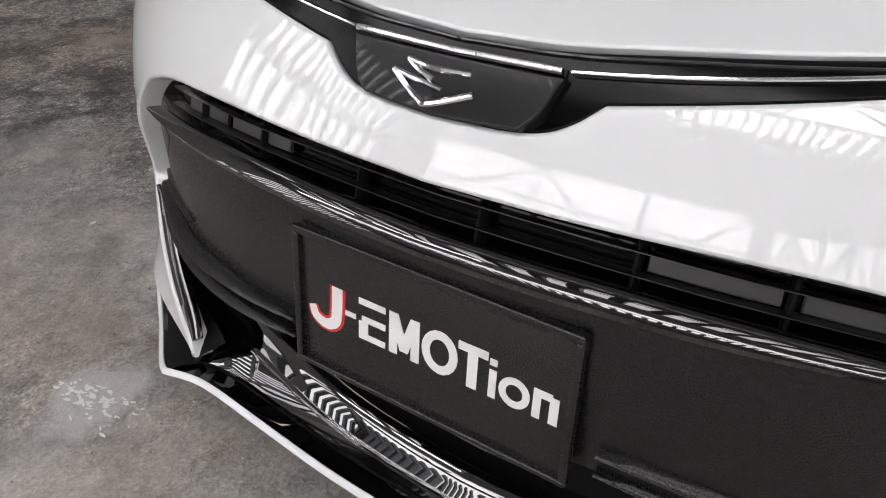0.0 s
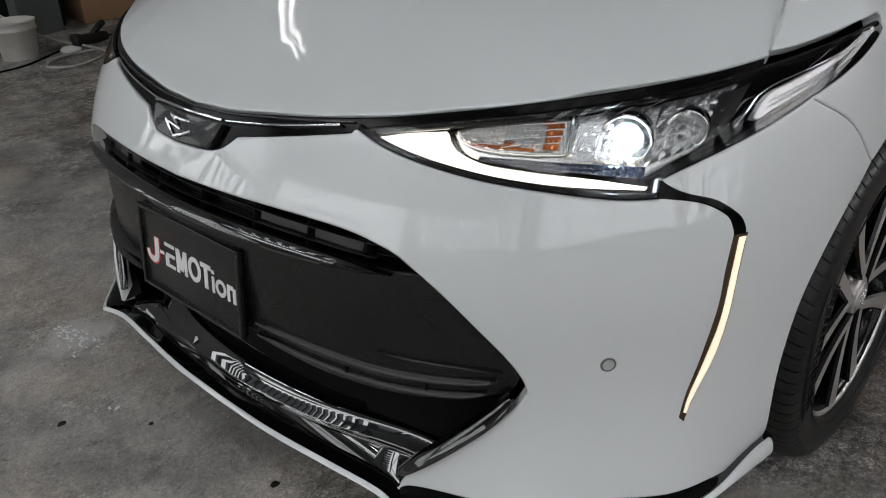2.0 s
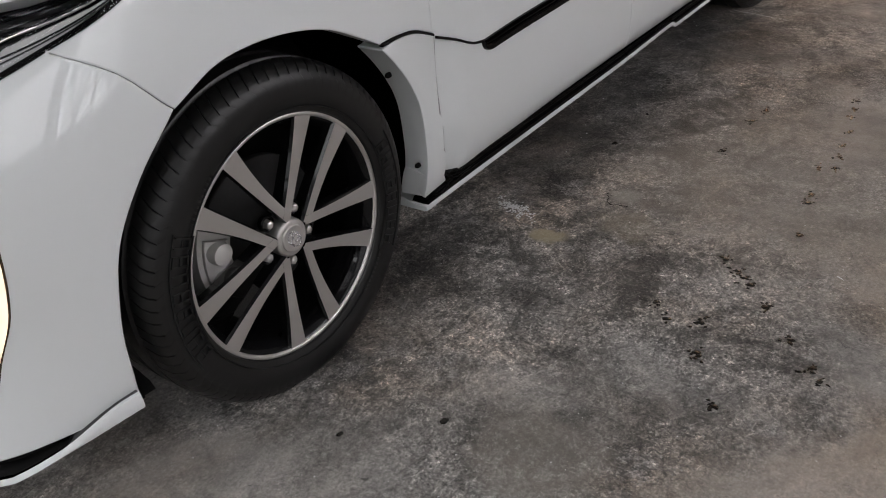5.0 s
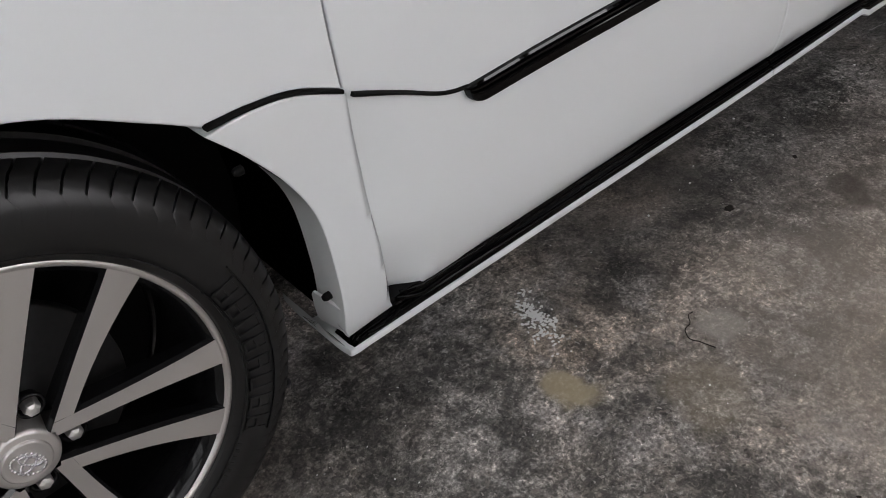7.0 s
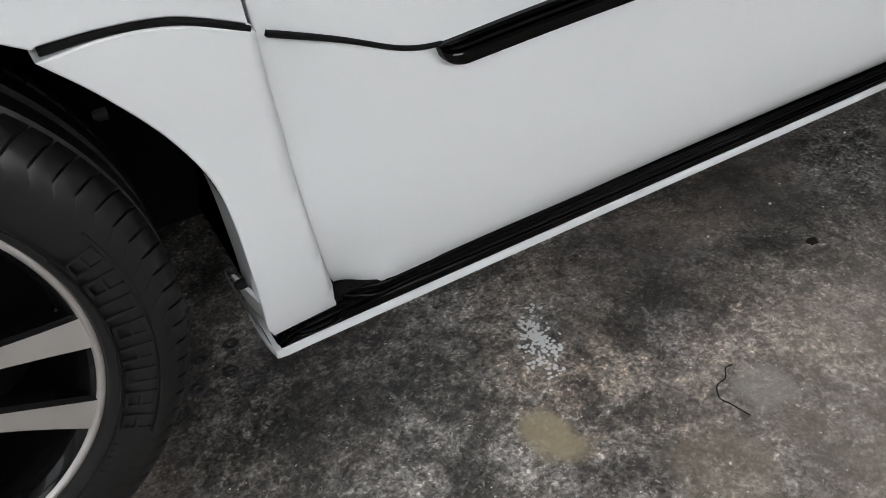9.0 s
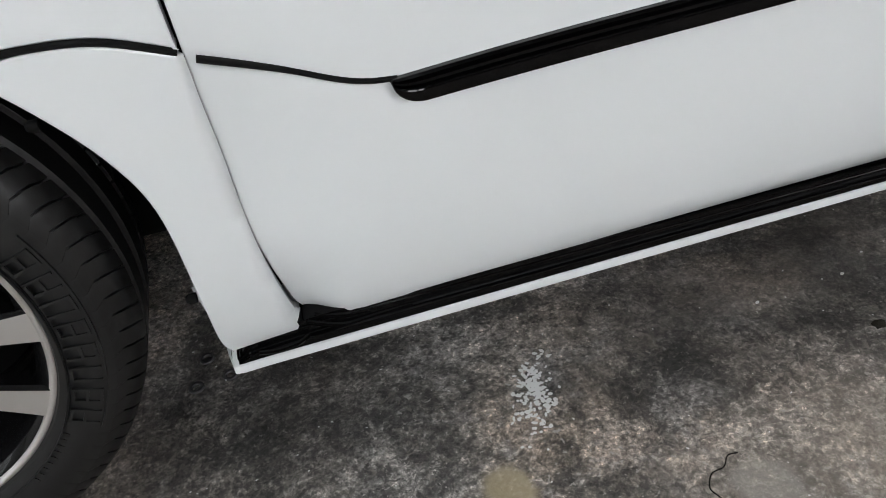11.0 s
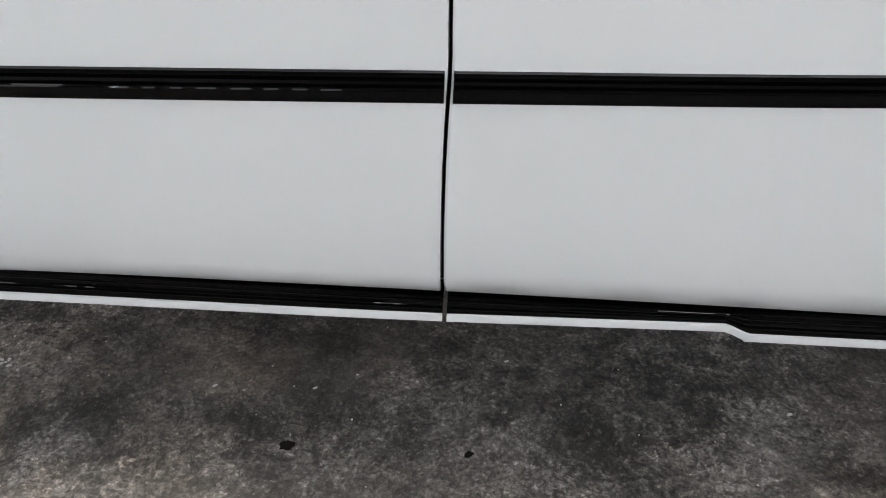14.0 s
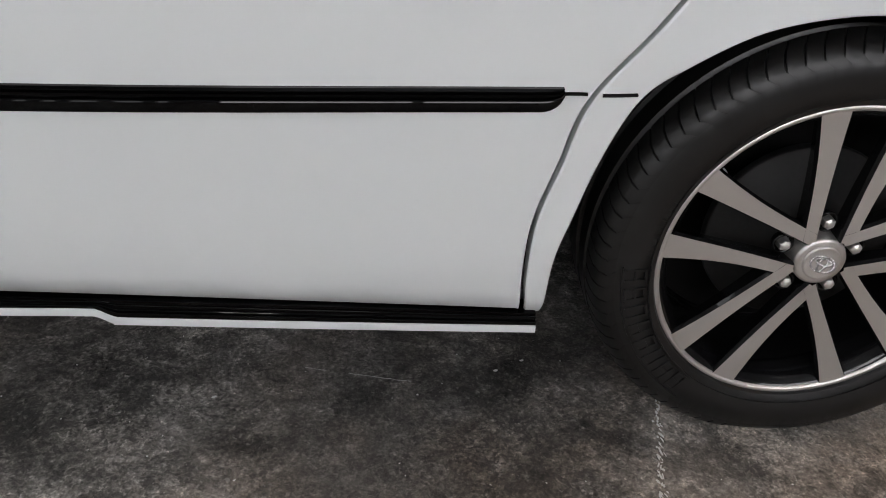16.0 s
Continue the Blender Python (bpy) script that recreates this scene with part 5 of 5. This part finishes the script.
def wheel(x, side, spin, hub_z=0.328, out=0.0, size=1.0):
    """A ten-spoke wheel with its axis across the car."""
    base = Matrix.Translation((x, -side * (0.775 + out), hub_z)) @ (Matrix.Rotation(math.pi, 4, "Z") if side > 0 else Matrix.Identity(4)) @ Matrix.Rotation(radians(spin), 4, "Y") @ Matrix.Diagonal((size, 1, size, 1))
    w = place(barrel_mesh, "wheel", car, base)
    tagged(w, "ten-spoke black alloy wheel with machined faces")
    eye = Matrix.Identity(4)
    t = place(tyre_mesh, "tyre", w, eye)
    tagged(t, "black tyre with worn-in tread")
    t.data = tyre_mesh.data.copy()
    flat = base.inverted()
    for v in t.data.vertices:
        q = base @ v.co
        if q.z < 0.0005:
            v.co = flat @ Vector((q.x, q.y, 0.0005))
    tagged(place(mark_mesh, "sidewall_mark", w, eye), kind="stuff")
    place(lip_mesh, "rim_edge", w, eye)
    place(back_mesh, "wheel_back", w, eye)
    place(centre_mesh, "hub", w, eye)
    place(cap_mesh, "hub_cap", w, eye)
    place(badge_mesh, "cap_mark", w, eye)
    for k in range(5):
        turn = Matrix.Rotation(radians(72 * k), 4, "Y")
        for s in spokes:
            place(s, "spoke", w, turn)
        place(seat_mesh, "lug_seat", w, turn @ Matrix.Translation((0.0580, 0.012, 0)))
        place(lug_mesh, "lug_nut", w, turn @ Matrix.Translation((0.0580, 0.012, 0)))
    place(valve_mesh, "valve", w, Matrix.Translation((0.19, 0.03, 0.06)))
    still = Matrix.Rotation(radians(-spin), 4, "Y")
    place(disc_mesh, "brake_disc", w, still)
    if x < 2:
        place(caliper_mesh, "brake_caliper", w, still @ Matrix.Rotation(radians(180 if side > 0 else 0), 4, "Y"))


wheel(0.950, 1, -50, 0.323, 0.006)
wheel(3.934, 1, -18, 0.338, -0.02, 1.035)
wheel(0.950, -1, 20, 0.323, 0.006)
wheel(3.934, -1, 33, 0.338, -0.02, 1.035)
for source in (barrel_mesh, back_mesh, tyre_mesh, mark_mesh, lip_mesh, *spokes, centre_mesh, cap_mesh, badge_mesh, seat_mesh, lug_mesh, disc_mesh, caliper_mesh, valve_mesh):
    bpy.data.objects.remove(source)

# ---- the workshop ----
X0, X1, Y0, Y1, TOP = -7.0, 10.0, -6.5, 5.2, 4.6
bm = bmesh.new()
for k, (x0, x1, y0, y1) in enumerate(((X0 - 9, X1 + 9, Y0 - 9, Y1 + 3),)):
    box(bm, x0, x1, y0, y1, -0.25, 0.0)
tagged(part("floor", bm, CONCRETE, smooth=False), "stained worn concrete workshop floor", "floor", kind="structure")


def wall(name, boxes, material=PLASTER, label="dirty grey workshop wall"):
    bm = bmesh.new()
    for b in boxes:
        box(bm, *b)
    return tagged(part(name, bm, material, smooth=False), label, "wall", kind="structure")


wall("wall_far", [(X0 - 0.2, -6.5, Y1, Y1 + 0.2, 0, TOP), (-2.1, X1 + 0.2, Y1, Y1 + 0.2, 0, TOP), (-6.5, -2.1, Y1, Y1 + 0.2, 0, 1.0), (-6.5, -2.1, Y1, Y1 + 0.2, 2.2, 2.5), (-2.6, -2.1, Y1, Y1 + 0.2, 2.5, 4.3), (-6.5, -2.1, Y1, Y1 + 0.2, 4.3, TOP)])
wall("wall_rear", [(X1, X1 + 0.2, Y0, Y1, 0, TOP)])
# front wall with a high window band, and an open near side
wall("wall_front", [(X0 - 0.2, X0, Y0, -6.2, 0, TOP), (X0 - 0.2, X0, 4.6, Y1, 0, TOP), (X0 - 0.2, X0, -1.4, 4.6, 0, 0.9), (X0 - 0.2, X0, -1.4, 4.6, 3.3, TOP), (X0 - 0.2, X0, -1.8, -1.4, 0, TOP),
                    (X0 - 0.2, X0, -6.2, -1.8, 0, 1.3), (X0 - 0.2, X0, -6.2, -1.8, 3.0, TOP)])
wall("wall_near", [(X0, -6.4, Y0 - 0.2, Y0, 0, TOP), (8.2, X1, Y0 - 0.2, Y0, 0, TOP), (-6.4, -1.1, Y0 - 0.2, Y0, 0, 1.0), (-1.1, -0.8, Y0 - 0.2, Y0, 0, 3.9), (-0.8, 1.3, Y0 - 0.2, Y0, 0, 0.8), (1.3, 1.6, Y0 - 0.2, Y0, 0, 3.9),
                   (1.6, 8.2, Y0 - 0.2, Y0, 0, 2.6), (-6.4, 8.2, Y0 - 0.2, Y0, 3.9, TOP)])
bm = bmesh.new()
box(bm, X0 - 0.3, X1 + 0.3, Y0 - 0.3, Y1 + 0.3, TOP, TOP + 0.15)
tagged(part("ceiling", bm, SHEET, smooth=False), "grey sheet ceiling", "ceiling", kind="structure")


def window(name, along, across, a0, a1, z0, z1, bars, rails, beyond=None, braces=False, out=-1):
    """Steel bars in an opening of a wall, with the bright yard behind; out: the side on which outdoors lies."""
    w = tagged(new(name), "steel-framed window opening to the bright yard, out of view", "window", kind="structure")

    def piece(bm, c0, c1, d0, d1, h0, h1, m=None):
        e0, e1 = sorted((across + out * d0, across + out * d1))
        if along == "y":
            box(bm, e0, e1, c0, c1, h0, h1, m=m)
        else:
            box(bm, c0, c1, e0, e1, h0, h1, m=m)

    bm = bmesh.new()
    piece(bm, a0 - 0.3, a1 + 0.3, 0.38, 0.40, z0 - 0.2, z1 + 0.2)
    part("yard", bm, beyond or YARD, w, smooth=False)
    bm = bmesh.new()
    for k in range(bars + 1):
        c = a0 + (a1 - a0) * k / bars
        piece(bm, c - 0.05, c + 0.05, 0.04, 0.12, z0, z1)
    for k in range(rails + 1):
        z = z0 + (z1 - z0) * k / rails
        piece(bm, a0, a1, 0.05, 0.11, z - 0.04, z + 0.04)
    for k in range(bars if braces else 0):
        c, d = a0 + (a1 - a0) * k / bars, (a1 - a0) / bars
        rise = (z1 - z0) * (1 if k % 2 else -1)
        half, at = math.hypot(d, rise) / 2, across + out * 0.08
        if along == "y":
            m = Matrix.Translation((at, c + d / 2, (z0 + z1) / 2)) @ Matrix.Rotation(math.atan2(rise, d), 4, "X")
            box(bm, -0.028, 0.028, -half, half, -0.05, 0.05, m=m)
        else:
            m = Matrix.Translation((c + d / 2, at, (z0 + z1) / 2)) @ Matrix.Rotation(-math.atan2(rise, d), 4, "Y")
            box(bm, -half, half, -0.028, 0.028, -0.05, 0.05, m=m)
    part("window_frame", bm, FRAME_STEEL, w, smooth=False)



window("window_1", "y", X0, -1.4, 4.6, 0.9, 3.3, 3, 2, braces=True)
window("window_3", "y", X0, -6.2, -1.8, 1.3, 3.0, 9, 2, braces=True)
window("window_2", "x", Y0, 1.6, 8.2, 2.6, 3.9, 4, 1, YARD_SIDE)
window("window_7", "x", Y0, -6.4, -1.1, 1.0, 3.9, 3, 2, YARD_CORNER)
window("window_6", "x", Y1, -6.5, -2.1, 1.0, 2.2, 11, 1, out=1)
window("window_4", "x", Y0, -0.8, 1.3, 0.8, 3.9, 4, 4, braces=True)
# unseen window added to brighten the lip's reflection and the far floor
window("lip_fill_window", "x", Y1, -6.5, -2.6, 2.5, 4.3, 16, 1, LIP_FILL_GLOW, out=1)



def skylight(name, x0, x1, y0, y1, bars, width=0.17, reach=(0.0, 1.0), glowing=SKYLIGHT):
    """A translucent sheet under the roof, crossed by purlins."""
    k = tagged(new(name), "translucent roof sheet with steel purlins", "skylight", kind="structure")
    bm = bmesh.new()
    box(bm, x0, x1, y0, y1, TOP - 0.03, TOP - 0.005)
    part("sheet", bm, glowing, k, smooth=False)
    d = (y1 - y0) / bars
    for n in range(bars + 1):
        y = y0 + d * n
        bm = bmesh.new()
        box(bm, x0 - 0.1 + (x1 - x0) * reach[0], x0 + 0.1 + (x1 - x0) * reach[1], y - d * width, y + d * width, TOP - 0.20, TOP - 0.031)
        part("purlin", bm, FRAME_STEEL, k, smooth=False)


def truss(x):
    """A roof truss across the hall: two chords and a zigzag of struts."""
    t = tagged(new("roof_truss"), "painted steel roof truss across the hall", "truss", group="roof trusses")
    for z in (3.75, 4.33):
        tube("chord", [(x, Y0, z), (x, Y1, z)], 0.04, FRAME_STEEL, t, segs=6)
    n = 14
    for k in range(n):
        y = Y0 + (Y1 - Y0) * k / n
        d = (Y1 - Y0) / n
        tube("strut", [(x, y, 3.75 if k % 2 else 4.33), (x, y + d, 4.33 if k % 2 else 3.75)], 0.022, FRAME_STEEL, t, segs=6)


skylight("skylight_1", -5.1, -3.7, -5.5, 5.1, 48, 0.17, (0.0, 0.42), SKYLIGHT_FRONT)
skylight("skylight_2", -2.2, -0.4, -5.5, 4.2, 24)
for x in (-6.4, -3.4, -0.6):
    truss(x)


def tube_light(x, y, turn, z=4.25, half=0.62, glowing=TUBE_GLOW):
    t = tagged(new("ceiling_light"), "twin fluorescent tube light hung from the ceiling, out of view", "ceiling light", group="tube lights")
    bm = bmesh.new()
    box(bm, -half, half, -0.09, 0.09, 0.05, 0.10, 0.01)
    part("housing", bm, INK, t)
    for dy in (-0.05, 0.05):
        bm = bmesh.new()
        lathe(bm, [(0.0001, 0.02 - half), (0.014, 0.02 - half), (0.014, half - 0.02), (0.0001, half - 0.02)], 12)
        bmesh.ops.transform(bm, matrix=Matrix.Translation((0, dy, 0.03)) @ Matrix.Rotation(radians(90), 4, "Z"), verts=bm.verts[:])
        part("tube", bm, glowing, t)
    for dx in (-0.6 * half, 0.6 * half):
        tube("rod", [(dx, 0, 0.10), (dx, 0, TOP - z + 0.01)], 0.006, FRAME_STEEL, t)
    t.matrix_world = pose(x, y, z, 0, 0, turn)


tube_light(0.80, 2.92, 47, 3.0, 0.58)
tube_light(2.2, -2.6, 0)
tube_light(5.6, -2.6, 0)
# two unseen fill lights, added to brighten the floor by the far wall
tube_light(-2.4, 2.6, 90, 4.2, 0.62, FILL_TUBE)
tube_light(-2.4, 4.0, 90, 4.2, 0.62, FILL_TUBE)
# unseen source, put behind the car for the warm light on the floor
warm = bpy.data.lights.new("warm_lamp", "AREA")
warm.energy, warm.color, warm.size = 38, (1.0, 0.62, 0.36), 0.8
new("warm_lamp", warm).matrix_world = look((6.4, -0.7, 2.6), (4.4, -2.2, 0))

# ---- things by the far wall ----
def bucket(x, y, r=0.15, h=0.34, label="white plastic bucket with a rim, on the floor"):
    b = tagged(new("bucket"), label, "bucket")
    bm = bmesh.new()
    lathe(bm, [(0.0001, 0.004), (r * 0.82, 0.0), (r * 0.84, 0.01), (r * 0.97, h * 0.74), (r * 1.04, h * 0.75), (r * 1.05, h * 0.80), (r * 0.99, h * 0.82), (r * 1.0, h * 0.95), (r * 1.05, h * 0.96), (r * 1.05, h), (r * 0.98, h), (r * 0.80, 0.03), (0.0001, 0.03)], 40, "Z")
    bmesh.ops.recalc_face_normals(bm, faces=bm.faces[:])
    part("shell", bm, BUCKET, b)
    b.matrix_world = pose(x, y, 0)
    tube("handle", [(-r * 1.05, 0, h * 0.84), (-r * 0.9, r * 0.75, h * 0.62), (0, r * 1.12, h * 0.5), (r * 0.9, r * 0.75, h * 0.62), (r * 1.05, 0, h * 0.84)], 0.004, GREY, b)


def carton(name, x, y, w, d, h, turn, material, label, category, tilt=0.0):
    b = tagged(new(name), label, category)
    bm = bmesh.new()
    box(bm, -w / 2, w / 2, -d / 2, d / 2, 0, h, 0.008)
    part("sides", bm, material, b, smooth=False)
    bm = bmesh.new()
    box(bm, -w / 2 - 0.004, w / 2 + 0.004, -d / 2 - 0.004, -0.004, h + 0.001, h + 0.007, 0.002)
    box(bm, -w / 2 - 0.004, w / 2 + 0.004, 0.004, d / 2 + 0.004, h + 0.001, h + 0.007, 0.002)
    part("lid", bm, material, b, smooth=False)
    b.matrix_world = pose(x, y, 0, tilt, 0, turn)


bucket(1.26, 4.02, 0.122, 0.225)
bucket(1.00, 4.16, 0.115, 0.19, "stained white bucket beside another one")
carton("cardboard_box", 1.02, 4.85, 0.62, 0.4, 0.95, 4, CARD, "brown cardboard box against the wall", "box")
carton("cardboard_box", 2.25, 4.82, 0.55, 0.45, 0.55, -6, CARD, "brown cardboard box beside black drums", "box")
carton("board", 1.62, 4.62, 0.30, 0.16, 0.34, 8, BOXGREY, "grey board leaning among the boxes", "board")
carton("storage_crate", 3.0, 4.75, 0.6, 0.5, 0.42, 5, CRATE, "dark blue plastic storage crate", "crate")
carton("storage_crate", 3.65, 4.78, 0.5, 0.5, 0.34, -8, CRATE, "dark blue plastic crate beside another", "crate")


def drum(x, y, r, h, label):
    d = tagged(new("drum"), label, "drum")
    bm = bmesh.new()
    prof = [(0.0001, 0.0), (r * 0.97, 0.0), (r, 0.02)]
    for k in (0.33, 0.66):
        prof += [(r, h * k - 0.02), (r * 1.03, h * k), (r, h * k + 0.02)]
    prof += [(r, h - 0.02), (r * 1.02, h - 0.01), (r * 0.99, h), (r * 0.96, h - 0.015), (0.0001, h - 0.015)]
    lathe(bm, prof, 40, "Z")
    bmesh.ops.recalc_face_normals(bm, faces=bm.faces[:])
    part("shell", bm, DARK, d)
    bm = bmesh.new()
    lathe(bm, [(0.03, h - 0.016), (0.03, h + 0.004), (0.0001, h + 0.006)], 16, "Z")
    bmesh.ops.transform(bm, matrix=Matrix.Translation((r * 0.6, 0, 0)), verts=bm.verts[:])
    part("bung", bm, STEEL, d)
    d.matrix_world = pose(x, y, 0)


drum(1.62, 4.86, 0.28, 0.86, "black steel drum against the wall")
drum(2.85, 4.86 - 0.6 + 0.62, 0.26, 0.80, "black steel drum beside a crate")

gun = tagged(new("polisher"), "grey air polisher lying on the floor", "power tool")
bm = bmesh.new()
lathe(bm, [(0.0001, -0.11), (0.028, -0.11), (0.034, -0.06), (0.034, 0.05), (0.045, 0.08), (0.045, 0.11), (0.0001, 0.115)], 24)
bmesh.ops.transform(bm, matrix=Matrix.Translation((0, 0, 0.05)) @ Matrix.Rotation(radians(70), 4, "Z"), verts=bm.verts[:])
part("motor", bm, STEEL, gun)
tube("grip", [(0.02, 0.0, 0.06), (0.05, -0.03, 0.11), (0.10, -0.03, 0.13)], 0.02, STEEL, gun)
bm = bmesh.new()
lathe(bm, [(0.0001, 0.0), (0.06, 0.0), (0.065, 0.012), (0.05, 0.025), (0.0001, 0.03)], 28, "Z")
bmesh.ops.transform(bm, matrix=Matrix.Translation((-0.13, 0.04, 0.0)), verts=bm.verts[:])
part("pad", bm, PAINTCHIP, gun)
gun.matrix_world = pose(1.66, 3.93, 0, 0, 0, 20)
tagged(tube("air_hose", [(0.95, 4.62, 0.62), (1.15, 4.4, 0.36), (1.42, 4.12, 0.10), (1.64, 3.80, 0.009), (1.58, 3.60, 0.009), (1.36, 3.50, 0.009), (1.25, 3.63, 0.009), (1.42, 3.80, 0.009), (1.77, 3.78, 0.009), (2.2, 3.78, 0.009), (2.9, 3.95, 0.009), (3.4, 4.2, 0.009)], 0.008, HOSE), "grey air hose lying in a loop on the floor", "hose")
tagged(tube("cable", [(0.6, 3.9, 0.006), (1.1, 3.76, 0.006), (1.5, 3.98, 0.006), (1.9, 4.12, 0.006), (2.5, 4.25, 0.006)], 0.006, DARK), "black cable lying on the floor", "cable")


# ---- marks on the floor ----
def blot(name, spots, material, label, category, z=0.0008, seed=1, dome=0.0):
    """Flat stains of uneven outline: (x, y, half length, half width, turn)."""
    rnd = random.Random(seed)
    bm = bmesh.new()
    for x, y, a, b, turn in spots:
        n = 14
        c, s = math.cos(radians(turn)), math.sin(radians(turn))
        pts = []
        for k in range(n):
            t = 2 * math.pi * k / n
            r = rnd.uniform(0.7, 1.1)
            px, py = a * r * math.cos(t), b * r * math.sin(t)
            pts.append(bm.verts.new((x + c * px - s * py, y + s * px + c * py, z)))
        if dome:
            top = bm.verts.new((x, y, z + dome * min(a, b)))
            for p, q in zip(pts, pts[1:] + pts[:1]):
                bm.faces.new((p, q, top))
        else:
            bm.faces.new(pts)
        z += 0.000004
    return tagged(part(name, bm, material), label, category, kind="stuff")


rnd = random.Random(4)
chips = []
while len(chips) < 190:
    a, b = rnd.gauss(0, 1), rnd.gauss(0, 1)
    chips.append((1.746 + 0.014 * b + 0.010 * a, -0.890 + 0.032 * a, rnd.uniform(0.0018, 0.0052), rnd.uniform(0.0016, 0.0038), rnd.uniform(0, 180)))
blot("paint_chips", chips, PAINTCHIP, "cluster of white paint chips on the concrete", "paint", 0.0010, 2)
blot("paint_chips", [(0.055 + rnd.gauss(0, 0.018), 0.735 + rnd.gauss(0, 0.045), rnd.uniform(0.002, 0.010), rnd.uniform(0.0015, 0.005), rnd.uniform(60, 120)) for _ in range(70)], PAINTCHIP, "scraped white paint streak on the concrete", "paint", 0.0009, 5)
drops = [(1.402, -1.542), (1.395, -1.550), (1.481, -1.444), (1.528, -1.397), (1.505, -1.512), (1.777, -1.471), (1.742, -1.511), (1.72, -1.535), (1.70, -1.556), (1.63, -1.614), (1.542, -1.695), (1.474, -1.755), (1.438, -1.779), (1.265, -1.630),
         (1.972, -1.589), (2.376, -1.529), (2.203, -1.556), (2.15, -1.56), (2.393, -1.569), (2.47, -1.56), (2.55, -1.55), (2.658, -1.542), (2.78, -1.525), (2.85, -1.515), (2.922, -1.505), (2.612, -1.256), (2.713, -1.269), (2.356, -1.255)]
spots = []
for x, y in drops:
    spots.append((x, y, rnd.uniform(0.007, 0.013), rnd.uniform(0.005, 0.009), rnd.uniform(90, 150)))
    for _ in range(7):
        spots.append((x + rnd.gauss(0, 0.013), y + rnd.gauss(0, 0.009), rnd.uniform(0.002, 0.008), rnd.uniform(0.002, 0.005), rnd.uniform(0, 180)))
blot("oil_drops", spots, WET, "small dark wet drops on the concrete", "stain", 0.0006, 6, 0.35)
blot("oil_drops", [(0.957, -1.209, 0.012, 0.009, 0), (0.070, -0.111, 0.012, 0.010, 0), (-0.131, 0.416, 0.013, 0.010, 0), (2.258, -0.942, 0.012, 0.010, 20), (0.003, 0.259, 0.007, 0.006, 0), (-0.022, -0.184, 0.009, 0.007, 0), (2.517, -0.935, 0.008, 0.006, 40), (0.82, -1.056, 0.008, 0.006, 0)], WET, "dark oil spots on the concrete", "stain", 0.0005, 7)
blot("paint_chips", [(-0.021, 0.371, 0.010, 0.006, 30), (-0.032, 0.384, 0.007, 0.004, 80), (0.419, 1.255, 0.009, 0.006, 0), (-0.06, 0.40, 0.003, 0.002, 0), (1.828, -1.722, 0.012, 0.0025, 60)], PAINTCHIP, "small white chips on the concrete", "paint", 0.0009, 9)
grit = []
for k in range(900):
    grit.append((rnd.uniform(-0.4, 4.4), rnd.uniform(-2.1, 0.6), rnd.uniform(0.0008, 0.0026), rnd.uniform(0.0008, 0.002), rnd.uniform(0, 180)))
for x, y in ((2.124, -0.841), (2.277, -0.832), (2.568, -0.747), (2.993, -0.821), (3.48, -0.731), (3.532, -0.70)):
    grit.append((x, y, 0.005, 0.003, 30))
blot("white_grit", grit, PAINTCHIP, "scattered pale grit and paint specks", "grit", 0.0012, 8)
line = [(3.766 - 0.044 * t + rnd.gauss(0, 0.004), -0.791 - 0.192 * t + rnd.gauss(0, 0.003), rnd.uniform(0.002, 0.007), rnd.uniform(0.001, 0.0025), rnd.uniform(60, 120)) for t in np.linspace(0, 1.3, 60)]
blot("chalk_streak", line, PAINTCHIP, "thin pale streak across the concrete", "stain", 0.0008, 11)
for x0, y0, x1, y1 in ((3.139, -0.734, 3.170, -0.739), (3.218, -0.747, 3.322, -0.763)):
    mark = [(x0 + (x1 - x0) * t, y0 + (y1 - y0) * t + rnd.gauss(0, 0.0004), 0.004, 0.0007, -9) for t in np.linspace(0, 1, max(4, int((x1 - x0) / 0.006)))]
    blot("scratch", mark, PAINTCHIP, "thin pale scratch in the concrete", "scratch", 0.0008, 12)
tagged(tube("wire_hook", [(1.949, -1.073, 0.002), (1.934, -1.074, 0.004), (1.921, -1.087, 0.003), (1.903, -1.090, 0.002), (1.890, -1.108, 0.002), (1.894, -1.124, 0.003), (1.899, -1.140, 0.002), (1.902, -1.152, 0.002)], 0.0009, DARK), "short bent black wire on the concrete", "wire")
for x, y in ((1.281, -0.692), (1.333, -0.684), (1.300, -0.634), (1.352, -0.628)):
    bm = bmesh.new()
    lathe(bm, [(0.006, 0.0005), (0.012, 0.0005), (0.012, 0.0035), (0.006, 0.0035)], 20, "Z", close=True)
    bmesh.ops.recalc_face_normals(bm, faces=bm.faces[:])
    w = part("washer", bm, GREYBLACK, None)
    w.matrix_world = pose(x, y, 0)
    tagged(w, "small steel washer lying on the concrete", "washer", group="washers by the wheel")
